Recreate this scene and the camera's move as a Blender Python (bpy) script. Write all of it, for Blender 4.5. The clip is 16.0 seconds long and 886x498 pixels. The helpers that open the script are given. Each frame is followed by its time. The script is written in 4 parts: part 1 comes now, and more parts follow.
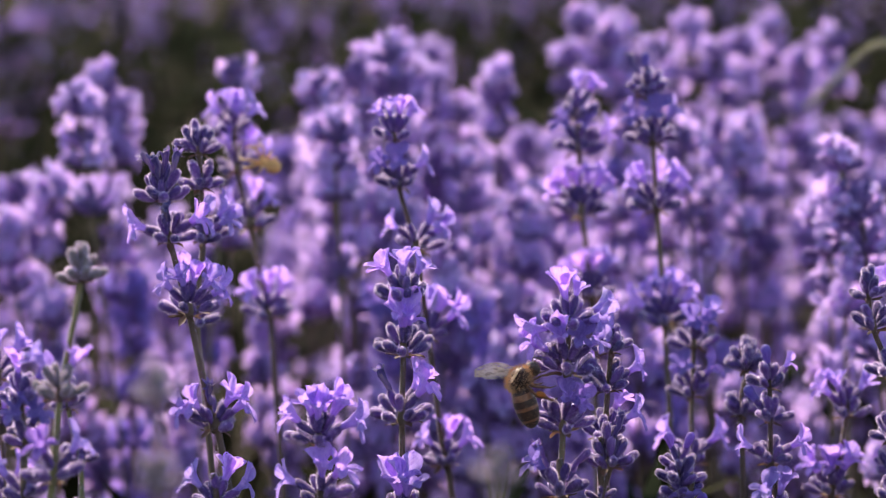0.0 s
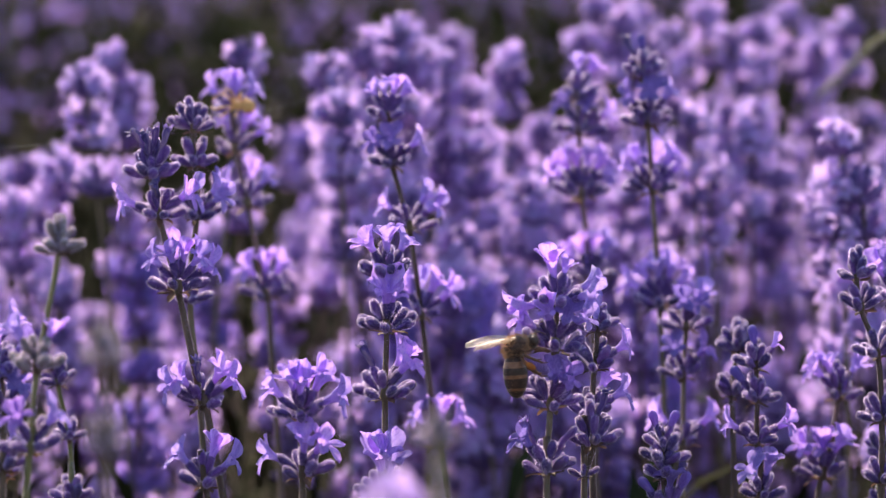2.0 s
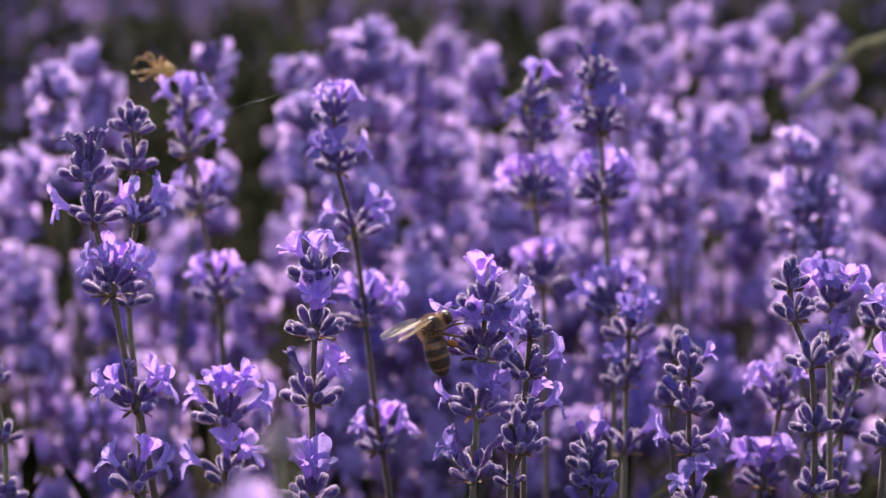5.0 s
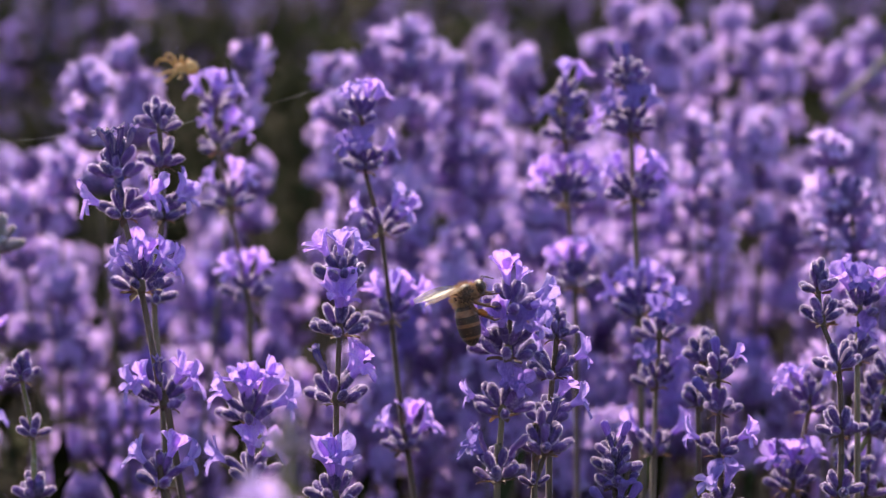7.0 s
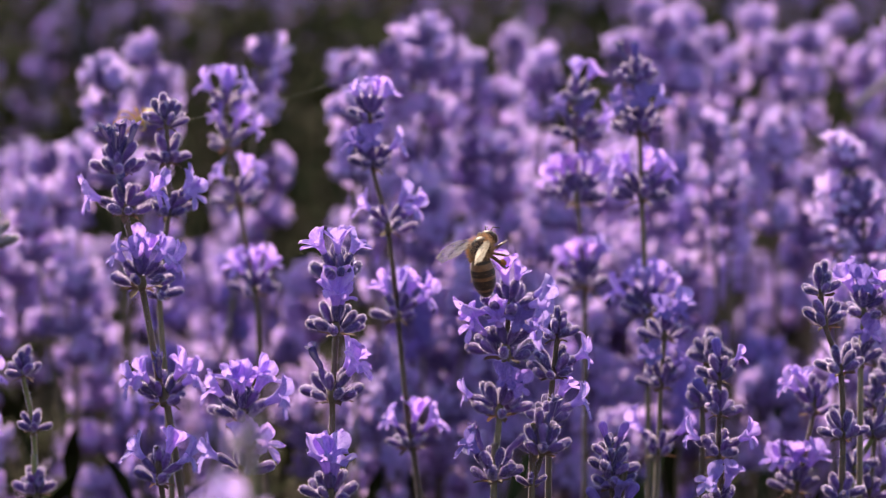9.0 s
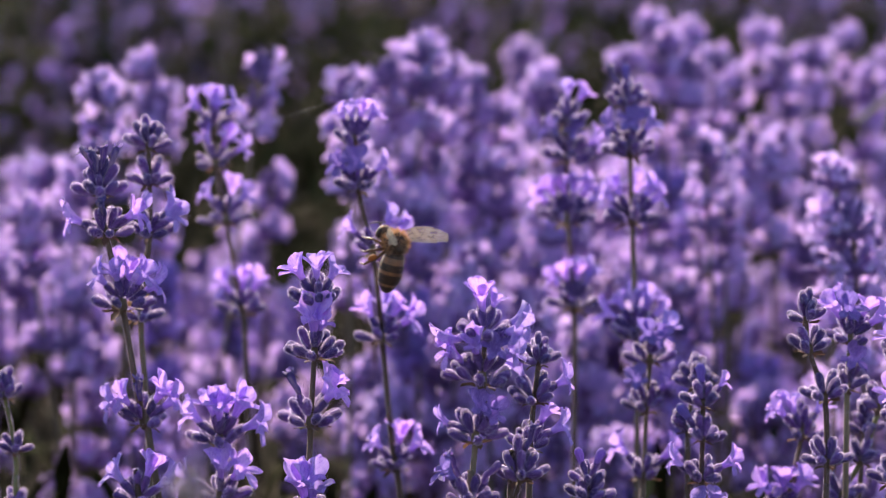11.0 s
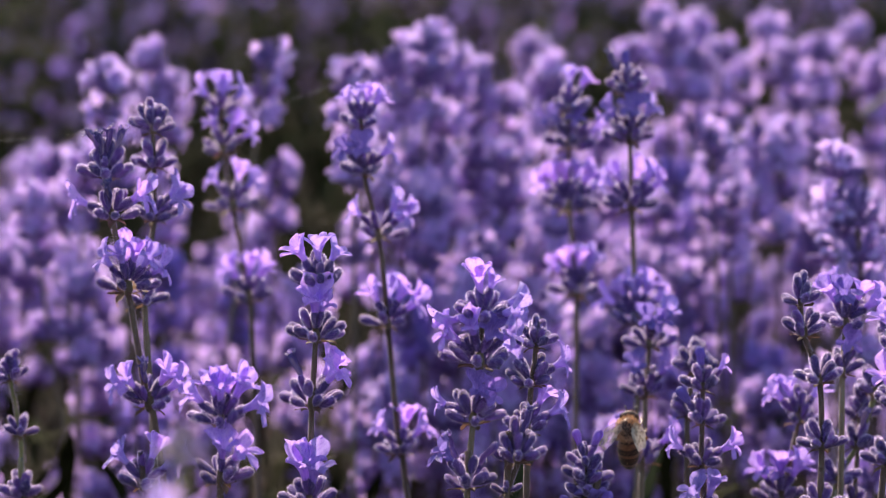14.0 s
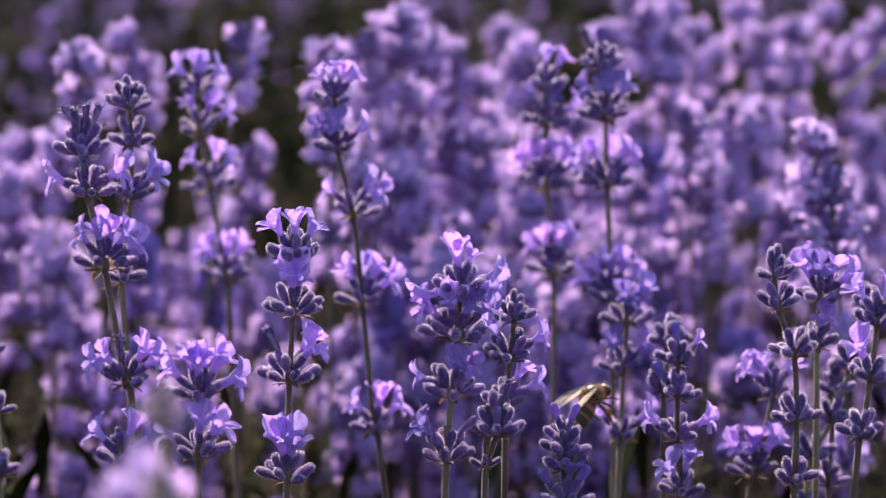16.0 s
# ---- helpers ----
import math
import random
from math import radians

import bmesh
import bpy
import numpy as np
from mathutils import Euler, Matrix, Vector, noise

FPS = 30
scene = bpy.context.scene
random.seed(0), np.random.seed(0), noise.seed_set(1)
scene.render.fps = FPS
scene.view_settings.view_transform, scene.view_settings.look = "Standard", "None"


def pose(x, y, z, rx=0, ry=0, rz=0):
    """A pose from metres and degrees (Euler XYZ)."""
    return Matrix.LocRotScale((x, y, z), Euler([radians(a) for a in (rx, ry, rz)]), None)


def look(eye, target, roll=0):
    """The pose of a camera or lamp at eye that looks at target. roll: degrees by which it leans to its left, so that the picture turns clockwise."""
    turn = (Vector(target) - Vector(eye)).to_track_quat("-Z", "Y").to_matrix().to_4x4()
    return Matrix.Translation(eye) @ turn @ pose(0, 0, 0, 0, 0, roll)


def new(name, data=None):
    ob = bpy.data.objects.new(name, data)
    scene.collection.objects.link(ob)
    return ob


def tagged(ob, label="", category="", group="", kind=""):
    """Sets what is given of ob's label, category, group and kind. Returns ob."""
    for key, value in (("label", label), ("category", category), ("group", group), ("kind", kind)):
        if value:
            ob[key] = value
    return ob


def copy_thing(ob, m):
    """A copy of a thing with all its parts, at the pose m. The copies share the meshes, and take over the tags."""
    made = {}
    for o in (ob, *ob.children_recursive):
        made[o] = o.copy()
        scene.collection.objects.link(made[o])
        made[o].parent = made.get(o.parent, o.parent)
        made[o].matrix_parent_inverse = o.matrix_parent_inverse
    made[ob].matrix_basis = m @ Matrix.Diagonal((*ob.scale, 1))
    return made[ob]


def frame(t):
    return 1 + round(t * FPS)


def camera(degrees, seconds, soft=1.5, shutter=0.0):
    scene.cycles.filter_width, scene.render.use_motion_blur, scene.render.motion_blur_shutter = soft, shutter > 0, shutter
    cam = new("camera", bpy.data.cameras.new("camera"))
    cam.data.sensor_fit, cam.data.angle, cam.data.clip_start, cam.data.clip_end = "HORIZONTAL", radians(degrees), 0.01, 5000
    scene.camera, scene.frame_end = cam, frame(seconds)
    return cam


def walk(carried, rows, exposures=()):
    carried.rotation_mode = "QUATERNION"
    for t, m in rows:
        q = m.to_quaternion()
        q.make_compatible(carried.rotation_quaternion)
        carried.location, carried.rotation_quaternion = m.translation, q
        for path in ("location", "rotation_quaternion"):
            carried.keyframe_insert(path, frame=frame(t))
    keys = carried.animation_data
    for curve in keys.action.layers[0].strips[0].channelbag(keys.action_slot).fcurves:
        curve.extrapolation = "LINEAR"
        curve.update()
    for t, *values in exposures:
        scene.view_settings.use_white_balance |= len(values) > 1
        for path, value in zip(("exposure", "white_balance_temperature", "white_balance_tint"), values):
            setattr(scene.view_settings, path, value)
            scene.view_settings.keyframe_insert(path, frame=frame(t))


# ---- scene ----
cam = camera(11.106, 16.0, soft=0.7)
cam.data.dof.use_dof = True
cam.data.dof.focus_distance = 0.919
cam.data.dof.aperture_fstop = 27.0
walk(cam, (
    (0, look((-0.04383, -0.89971, 0.60369), (-0.01205, -0.00305, 0.53306), -1.306)),
    (0.5, look((-0.04089, -0.89982, 0.60226), (-0.01090, -0.00307, 0.53195), -1.259)),
    (1, look((-0.03789, -0.90003, 0.59966), (-0.01049, -0.00319, 0.52941), -1.159)),
    (1.5, look((-0.03647, -0.90007, 0.59917), (-0.01134, -0.00320, 0.52849), -1.073)),
    (2, look((-0.03034, -0.90011, 0.59863), (-0.00909, -0.00310, 0.52839), -0.992)),
    (2.5, look((-0.02934, -0.90018, 0.59769), (-0.00834, -0.00318, 0.52738), -0.879)),
    (3, look((-0.02429, -0.90029, 0.59628), (-0.00633, -0.00321, 0.52609), -0.827)),
    (3.5, look((-0.02082, -0.90030, 0.59613), (-0.00470, -0.00318, 0.52605), -0.524)),
    (4, look((-0.01443, -0.90017, 0.59787), (-0.00143, -0.00302, 0.52752), -0.618)),
    (6.5, look((-0.00138, -0.89995, 0.60060), (0.00262, -0.00272, 0.53018), -0.047)),
    (7, look((0.00000, -0.90000, 0.60000), (0.00000, -0.00277, 0.52939), 0.000)),
    (7.5, look((0.00234, -0.90005, 0.59939), (-0.00057, -0.00288, 0.52810), 0.142)),
    (8, look((0.00469, -0.90007, 0.59908), (-0.00092, -0.00291, 0.52785), 0.214)),
    (8.5, look((0.00755, -0.90003, 0.59960), (-0.00027, -0.00294, 0.52775), 0.322)),
    (9, look((0.01071, -0.89992, 0.60101), (0.00030, -0.00285, 0.52922), 0.449)),
    (11.5, look((0.02309, -0.89929, 0.60897), (0.00441, -0.00242, 0.53639), 0.770)),
    (12, look((0.02360, -0.89917, 0.61061), (0.00364, -0.00232, 0.53800), 0.801)),
    (12.5, look((0.02421, -0.89919, 0.61028), (0.00350, -0.00232, 0.53815), 0.809)),
    (13, look((0.02388, -0.89925, 0.60950), (0.00298, -0.00235, 0.53789), 0.870)),
    (13.5, look((0.02401, -0.89955, 0.60570), (0.00323, -0.00260, 0.53463), 0.867)),
    (14, look((0.02481, -0.89983, 0.60219), (0.00444, -0.00290, 0.53079), 0.812)),
    (14.5, look((0.02495, -0.89992, 0.60108), (0.00597, -0.00298, 0.52936), 0.845)),
    (15, look((0.02552, -0.90003, 0.59958), (0.00807, -0.00305, 0.52803), 0.811)),
    (15.5, look((0.02464, -0.90016, 0.59792), (0.00847, -0.00316, 0.52632), 0.726)),
    (16, look((0.02385, -0.90020, 0.59742), (0.00916, -0.00318, 0.52577), 0.628)),
), exposures=((0, 1.08, 6700, 10), (7.6, 1.04, 6700, 10), (8.8, 1.04, 7100, 9), (9.3, 1.04, 7100, 9), (11.2, 1.04, 6700, 10), (16, 1.04, 6700, 10)))

# ---- world, sun, exposure ----
SUN_TO = Vector((-0.18, 0.74, 0.62)).normalized()
world = bpy.data.worlds.new("sky")
scene.world = world
world.use_nodes = True
wn, wl = world.node_tree.nodes, world.node_tree.links
sky = wn.new("ShaderNodeTexSky")
sky.sky_type = "NISHITA"
sky.sun_disc = False
sky.sun_elevation = math.asin(SUN_TO.z)
sky.sun_rotation = math.atan2(SUN_TO.x, SUN_TO.y)
wn["Background"].inputs["Strength"].default_value = 0.135
wl.new(sky.outputs["Color"], wn["Background"].inputs["Color"])
sun_data = bpy.data.lights.new("sun", "SUN")
sun_data.energy, sun_data.angle, sun_data.color = 5.0, radians(0.8), (1.0, 0.85, 0.70)
sun = new("sun", sun_data)
sun.matrix_world = look((0, 0, 3), Vector((0, 0, 3)) - SUN_TO)


# ---- materials ----
def material(name, rough=0.6, sheen=0.0, spec=0.3):
    m = bpy.data.materials.new(name)
    m.use_nodes = True
    n, l = m.node_tree.nodes, m.node_tree.links
    b = n["Principled BSDF"]
    b.inputs["Roughness"].default_value = rough
    b.inputs["Specular IOR Level"].default_value = spec
    b.inputs["Sheen Weight"].default_value = sheen
    return m, n, l, b


def ramp(n, l, source, stops):
    r = n.new("ShaderNodeValToRGB")
    r.color_ramp.elements[0].position, r.color_ramp.elements[0].color = stops[0][0], (*stops[0][1], 1)
    r.color_ramp.elements[1].position, r.color_ramp.elements[1].color = stops[-1][0], (*stops[-1][1], 1)
    for p, c in stops[1:-1]:
        e = r.color_ramp.elements.new(p)
        e.color = (*c, 1)
    l.new(source, r.inputs["Fac"])
    return r.outputs["Color"]


def coords(n, l, stretch=(1, 1, 1)):
    t, m = n.new("ShaderNodeTexCoord"), n.new("ShaderNodeMapping")
    m.inputs["Scale"].default_value = stretch
    l.new(t.outputs["Object"], m.inputs["Vector"])
    return m.outputs["Vector"]


def grain(n, l, vec, scale, detail=3.0, rough=0.6):
    t = n.new("ShaderNodeTexNoise")
    t.inputs["Scale"].default_value, t.inputs["Detail"].default_value, t.inputs["Roughness"].default_value = scale, detail, rough
    l.new(vec, t.inputs["Vector"])
    return t.outputs["Fac"]


def relief(n, l, b, height, strength, distance):
    k = n.new("ShaderNodeBump")
    k.inputs["Strength"].default_value, k.inputs["Distance"].default_value = strength, distance
    l.new(height, k.inputs["Height"])
    l.new(k.outputs["Normal"], b.inputs["Normal"])


def shift(n, l, colour, island=False, hue=0.03, value=0.35):
    """Vary a colour from piece to piece."""
    if island:
        rnd = n.new("ShaderNodeNewGeometry").outputs["Random Per Island"]
    else:
        rnd = n.new("ShaderNodeObjectInfo").outputs["Random"]
    h = n.new("ShaderNodeHueSaturation")
    for socket, lo, hi in (("Hue", 0.5 - hue, 0.5 + hue), ("Value", 1 - value, 1 + value)):
        mr = n.new("ShaderNodeMapRange")
        mr.inputs["To Min"].default_value, mr.inputs["To Max"].default_value = lo, hi
        l.new(rnd, mr.inputs["Value"])
        l.new(mr.outputs["Result"], h.inputs[socket])
    l.new(colour, h.inputs["Color"])
    return h.outputs["Color"]


def thin(m, n, l, b, colour, amount):
    """Let light through a thin petal, leaf or hair."""
    t, mix = n.new("ShaderNodeBsdfTranslucent"), n.new("ShaderNodeMixShader")
    l.new(colour, t.inputs["Color"])
    mix.inputs["Fac"].default_value = amount
    l.new(b.outputs["BSDF"], mix.inputs[1])
    l.new(t.outputs["BSDF"], mix.inputs[2])
    l.new(mix.outputs["Shader"], n["Material Output"].inputs["Surface"])


def calyx_material(name, island, unit, stops):
    m, n, l, b = material(name, 0.8, 0.18, 0.12)
    b.inputs["Sheen Tint"].default_value = (0.8, 0.7, 1.0, 1)
    b.inputs["Sheen Roughness"].default_value = 0.4
    c = ramp(n, l, grain(n, l, coords(n, l, (900 * unit, 900 * unit, 250 * unit)), 1.0), stops)
    c = shift(n, l, c, island, 0.02, 0.3)
    l.new(c, b.inputs["Base Color"])
    relief(n, l, b, grain(n, l, coords(n, l, (3000 * unit, 3000 * unit, 400 * unit)), 1.0), 0.45, 0.05)
    return m


def petal_material(name, island, stops, unit):
    m, n, l, b = material(name, 0.55, 0.1, 0.25)
    c = ramp(n, l, grain(n, l, coords(n, l, (2200 * unit, 2200 * unit, 260 * unit)), 1.0, 4), stops)
    c = shift(n, l, c, island, 0.018, 0.16)
    l.new(c, b.inputs["Base Color"])
    relief(n, l, b, grain(n, l, coords(n, l, (2600 * unit, 2600 * unit, 300 * unit)), 1.0), 0.4, 0.04)
    thin(m, n, l, b, c, 0.46)
    return m


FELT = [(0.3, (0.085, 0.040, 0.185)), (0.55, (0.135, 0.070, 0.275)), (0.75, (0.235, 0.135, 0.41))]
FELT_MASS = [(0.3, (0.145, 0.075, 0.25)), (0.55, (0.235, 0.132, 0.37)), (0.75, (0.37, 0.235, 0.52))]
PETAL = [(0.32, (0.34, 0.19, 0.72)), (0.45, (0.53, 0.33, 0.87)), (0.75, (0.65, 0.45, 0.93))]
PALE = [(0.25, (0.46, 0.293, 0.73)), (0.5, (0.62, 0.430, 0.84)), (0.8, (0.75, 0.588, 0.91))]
FADED = [(0.25, (0.195, 0.115, 0.44)), (0.55, (0.30, 0.19, 0.60)), (0.8, (0.42, 0.29, 0.70))]
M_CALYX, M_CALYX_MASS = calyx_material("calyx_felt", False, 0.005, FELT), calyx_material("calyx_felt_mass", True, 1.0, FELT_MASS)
GREYISH = [(0.3, (0.17, 0.145, 0.125)), (0.55, (0.27, 0.235, 0.22)), (0.75, (0.41, 0.365, 0.36))]
M_CALYX_PALE = calyx_material("calyx_felt_greyish", False, 0.005, GREYISH)
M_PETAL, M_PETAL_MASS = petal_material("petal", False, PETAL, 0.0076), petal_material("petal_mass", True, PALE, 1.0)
# petal colour with shade put in: a darker, bluer copy of PALE
SHADED = [(0.25, (0.23, 0.14, 0.54)), (0.5, (0.35, 0.23, 0.69)), (0.8, (0.48, 0.35, 0.80))]
M_PETAL_SHADED = petal_material("shaded_petal_mass", True, SHADED, 1.0)
WILT = [(0.3, (0.07, 0.04, 0.17)), (0.5, (0.17, 0.11, 0.36)), (0.68, (0.52, 0.40, 0.50))]
M_WILT = petal_material("spent_petal", False, WILT, 0.0036)
M_FADED = petal_material("faded_petal", False, FADED, 0.0072)

m, n, l, b = material("fine_hair", 0.6, 0.2, 0.2)
c = ramp(n, l, grain(n, l, coords(n, l), 300), [(0.3, (0.72, 0.56, 0.88)), (0.7, (0.86, 0.74, 0.95))])
l.new(c, b.inputs["Base Color"])
thin(m, n, l, b, c, 0.9)
M_HAIR = m

# the soft felt that stands off the cups and stalks: mostly air
m, n, l, b = material("felt_fuzz", 0.8, 0.0, 0.0)
air, lit, mix = n.new("ShaderNodeBsdfTransparent"), n.new("ShaderNodeBsdfTranslucent"), n.new("ShaderNodeMixShader")
lit.inputs["Color"].default_value = (0.90, 0.76, 0.97, 1)
k = n.new("ShaderNodeMapRange")
k.inputs["From Min"].default_value, k.inputs["From Max"].default_value = 0.3, 0.7
k.inputs["To Min"].default_value, k.inputs["To Max"].default_value = 0.07, 0.17
l.new(grain(n, l, coords(n, l), 26, 3, 0.7), k.inputs["Value"])
l.new(k.outputs["Result"], mix.inputs["Fac"])
l.new(air.outputs["BSDF"], mix.inputs[1])
l.new(lit.outputs["BSDF"], mix.inputs[2])
l.new(mix.outputs["Shader"], n["Material Output"].inputs["Surface"])
M_FUZZ = m

m, n, l, b = material("stalk_skin", 0.75, 0.05, 0.15)
c = ramp(n, l, grain(n, l, coords(n, l, (1, 1, 0.12)), 420), [(0.3, (0.080, 0.054, 0.044)), (0.55, (0.135, 0.096, 0.066)), (0.8, (0.22, 0.168, 0.105))])
c = shift(n, l, c, False, 0.02, 0.3)
l.new(c, b.inputs["Base Color"])
relief(n, l, b, grain(n, l, coords(n, l, (1, 1, 0.1)), 1400), 0.5, 0.0003)
M_STALK = m

m, n, l, b = material("green_stalk_skin", 0.65, 0.3, 0.2)
c = ramp(n, l, grain(n, l, coords(n, l, (1, 1, 0.12)), 420), [(0.3, (0.12, 0.11, 0.04)), (0.7, (0.24, 0.22, 0.085))])
l.new(c, b.inputs["Base Color"])
relief(n, l, b, grain(n, l, coords(n, l, (1, 1, 0.1)), 1400), 0.5, 0.0003)
M_STALK_GREEN = m

m, n, l, b = material("dry_bract", 0.75, 0.1, 0.2)
c = ramp(n, l, grain(n, l, coords(n, l), 700), [(0.3, (0.07, 0.035, 0.03)), (0.7, (0.24, 0.13, 0.09))])
l.new(c, b.inputs["Base Color"])
thin(m, n, l, b, c, 0.3)
M_BRACT = m

# leaf green darkened to near black: the shade among stalks is in it
m, n, l, b = material("shaded_lavender_leaf", 0.95, 0.0, 0.02)
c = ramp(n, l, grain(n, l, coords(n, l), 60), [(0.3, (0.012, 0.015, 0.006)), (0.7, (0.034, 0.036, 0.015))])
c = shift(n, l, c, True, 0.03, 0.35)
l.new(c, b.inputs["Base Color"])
M_LEAF_SHADED = m

m, n, l, b = material("soil", 0.95, 0, 0.1)
v = coords(n, l)
c = ramp(n, l, grain(n, l, v, 9, 8, 0.7), [(0.3, (0.045, 0.032, 0.022)), (0.55, (0.085, 0.062, 0.042)), (0.8, (0.14, 0.11, 0.08))])
l.new(c, b.inputs["Base Color"])
relief(n, l, b, grain(n, l, v, 60, 8, 0.7), 0.8, 0.02)
M_SOIL = m


# ---- building helpers ----
def mesh_of(bm, name, mats, smooth=True):
    me = bpy.data.meshes.new(name)
    bm.to_mesh(me)
    bm.free()
    for k in mats:
        me.materials.append(k)
    for p in me.polygons:
        p.use_smooth = smooth
    return me


def put(name, me, parent, m=None, label=""):
    ob = new(name, me)
    ob.parent = parent
    if m is not None:
        ob.matrix_basis = m
    return tagged(ob, label)


def part(name, bm, mats, parent, label="", smooth=True):
    return put(name, mesh_of(bm, name, mats if isinstance(mats, (list, tuple)) else [mats], smooth), parent, None, label)


def ring_skin(bm, rings, mat=0, close=True):
    """Skin rings of vertices that follow one another."""
    for r0, r1 in zip(rings, rings[1:]):
        k = len(r0)
        for i in range(k if close else k - 1):
            f = bm.faces.new((r0[i], r0[(i + 1) % k], r1[(i + 1) % k], r1[i]))
            f.material_index = mat


def tube(bm, points, radii, sides=6, mat=0, cap=True):
    pts = [Vector(p) for p in points]
    rings = []
    side = None
    for i, p in enumerate(pts):
        d = (pts[min(i + 1, len(pts) - 1)] - pts[max(i - 1, 0)]).normalized()
        if side is None:
            side = d.orthogonal().normalized()
        side = (side - d * side.dot(d)).normalized()
        other = d.cross(side)
        rings.append([bm.verts.new(p + (side * math.cos(a) + other * math.sin(a)) * radii[i]) for a in (2 * math.pi * j / sides for j in range(sides))])
    ring_skin(bm, rings, mat)
    if cap:
        for r in (rings[0][::-1], rings[-1]):
            f = bm.faces.new(r)
            f.material_index = mat
    return rings


def smooth_path(points, steps=5):
    pts = [Vector(p) for p in points]
    out = []
    for i in range(len(pts) - 1):
        a, b_, c_, d = pts[max(i - 1, 0)], pts[i], pts[i + 1], pts[min(i + 2, len(pts) - 1)]
        for s in range(steps):
            u = s / steps
            out.append(0.5 * ((2 * b_) + (c_ - a) * u + (2 * a - 5 * b_ + 4 * c_ - d) * u * u + (3 * b_ - a - 3 * c_ + d) * u ** 3))
    return out + [pts[-1]]


def hair(bm, p, d, length, width, mat):
    s = d.orthogonal().normalized() * width
    f = bm.faces.new((bm.verts.new(p - s), bm.verts.new(p + s), bm.verts.new(p + d * length)))
    f.material_index = mat


def add_calyx(bm, m, rnd, sides=9, rings=6, hairs=0, mat=0, hair_mat=1):
    """A ribbed felted flower cup, one unit long, along z of m."""
    prof = [(0.0, 0.06), (0.10, 0.105), (0.26, 0.150), (0.46, 0.185), (0.66, 0.198), (0.82, 0.178), (0.93, 0.125), (0.985, 0.05)]
    if rings < 6:
        prof = [(0.0, 0.08), (0.3, 0.155), (0.68, 0.195), (0.92, 0.14), (0.99, 0.04)]
    bend = rnd.uniform(-0.1, 0.1)
    plump = rnd.uniform(0.9, 1.08)

    def at(a, z, r):
        return m @ Vector((math.cos(a) * r * plump + bend * z * z, math.sin(a) * r * plump, z))

    rr = []
    for z, r in prof:
        rr.append([bm.verts.new(at(2 * math.pi * j / sides, z + (0.02 if j % 2 and z > 0.85 else 0), r * (1 + (0.055 if j % 2 else -0.035) * (z > 0.1)))) for j in range(sides)])
    ring_skin(bm, rr, mat)
    bm.faces.new(rr[-1]).material_index = mat
    if not hairs:
        return
    for off in (0.024, 0.046):
        fuzz = [[bm.verts.new(at(2 * math.pi * j / sides, z + (off if z > 0.9 else 0), r + off)) for j in range(sides)] for z, r in prof]
        ring_skin(bm, fuzz, 2)
        bm.faces.new(fuzz[-1]).material_index = 2
    m3 = m.to_3x3()
    size = m3.col[2].length
    for _ in range(hairs):
        a, z = rnd.uniform(0, 2 * math.pi), rnd.uniform(0.08, 0.98)
        r = np.interp(z, [p_[0] for p_ in prof], [p_[1] for p_ in prof])
        t = a + rnd.uniform(-0.15, 0.15)
        d = Vector((math.cos(t), math.sin(t), 0.12 + rnd.uniform(-0.15, 0.2) + (1.6 if z > 0.93 else 0))).normalized()
        hair(bm, at(a, z, r), (m3 @ d).normalized(), size * rnd.uniform(0.055, 0.105), size * 0.0034, hair_mat)


def add_lobe(bm, m, rnd, length, width, cols=4, rows=5, mat=0):
    """One rounded, cupped, slightly wavy petal lobe, growing along z of m and facing y."""
    grid = []
    cup, curl, wave = rnd.uniform(0.1, 0.4), rnd.uniform(0.0, 0.45), rnd.uniform(0, 6)
    for i in range(rows):
        v = math.sin(0.5 * math.pi * i / (rows - 1)) if rows > 5 else i / (rows - 1)
        w = width * (0.42 + 0.58 * math.sin(math.pi * min(0.5, 0.85 * v)))
        if v > 0.62:
            w *= max(0.16, math.sqrt(max(0.0, 1 - ((v - 0.62) / 0.39) ** 2)))
        row = []
        for j in range(cols):
            u = 2 * j / (cols - 1) - 1
            y = cup * width * u * u - curl * length * v * v + 0.09 * length * math.sin(wave + 5 * u + 4 * v) * v * v + 0.03 * length * math.cos(3 * math.pi * u) * v
            z = length * (v - 0.07 * u * u * v * v + 0.035 * math.sin(wave * 3 + 8 * u) * v * v)
            row.append(bm.verts.new(m @ Vector((u * w / 2, y, z))))
        grid.append(row)
    ring_skin(bm, grid, mat, False)


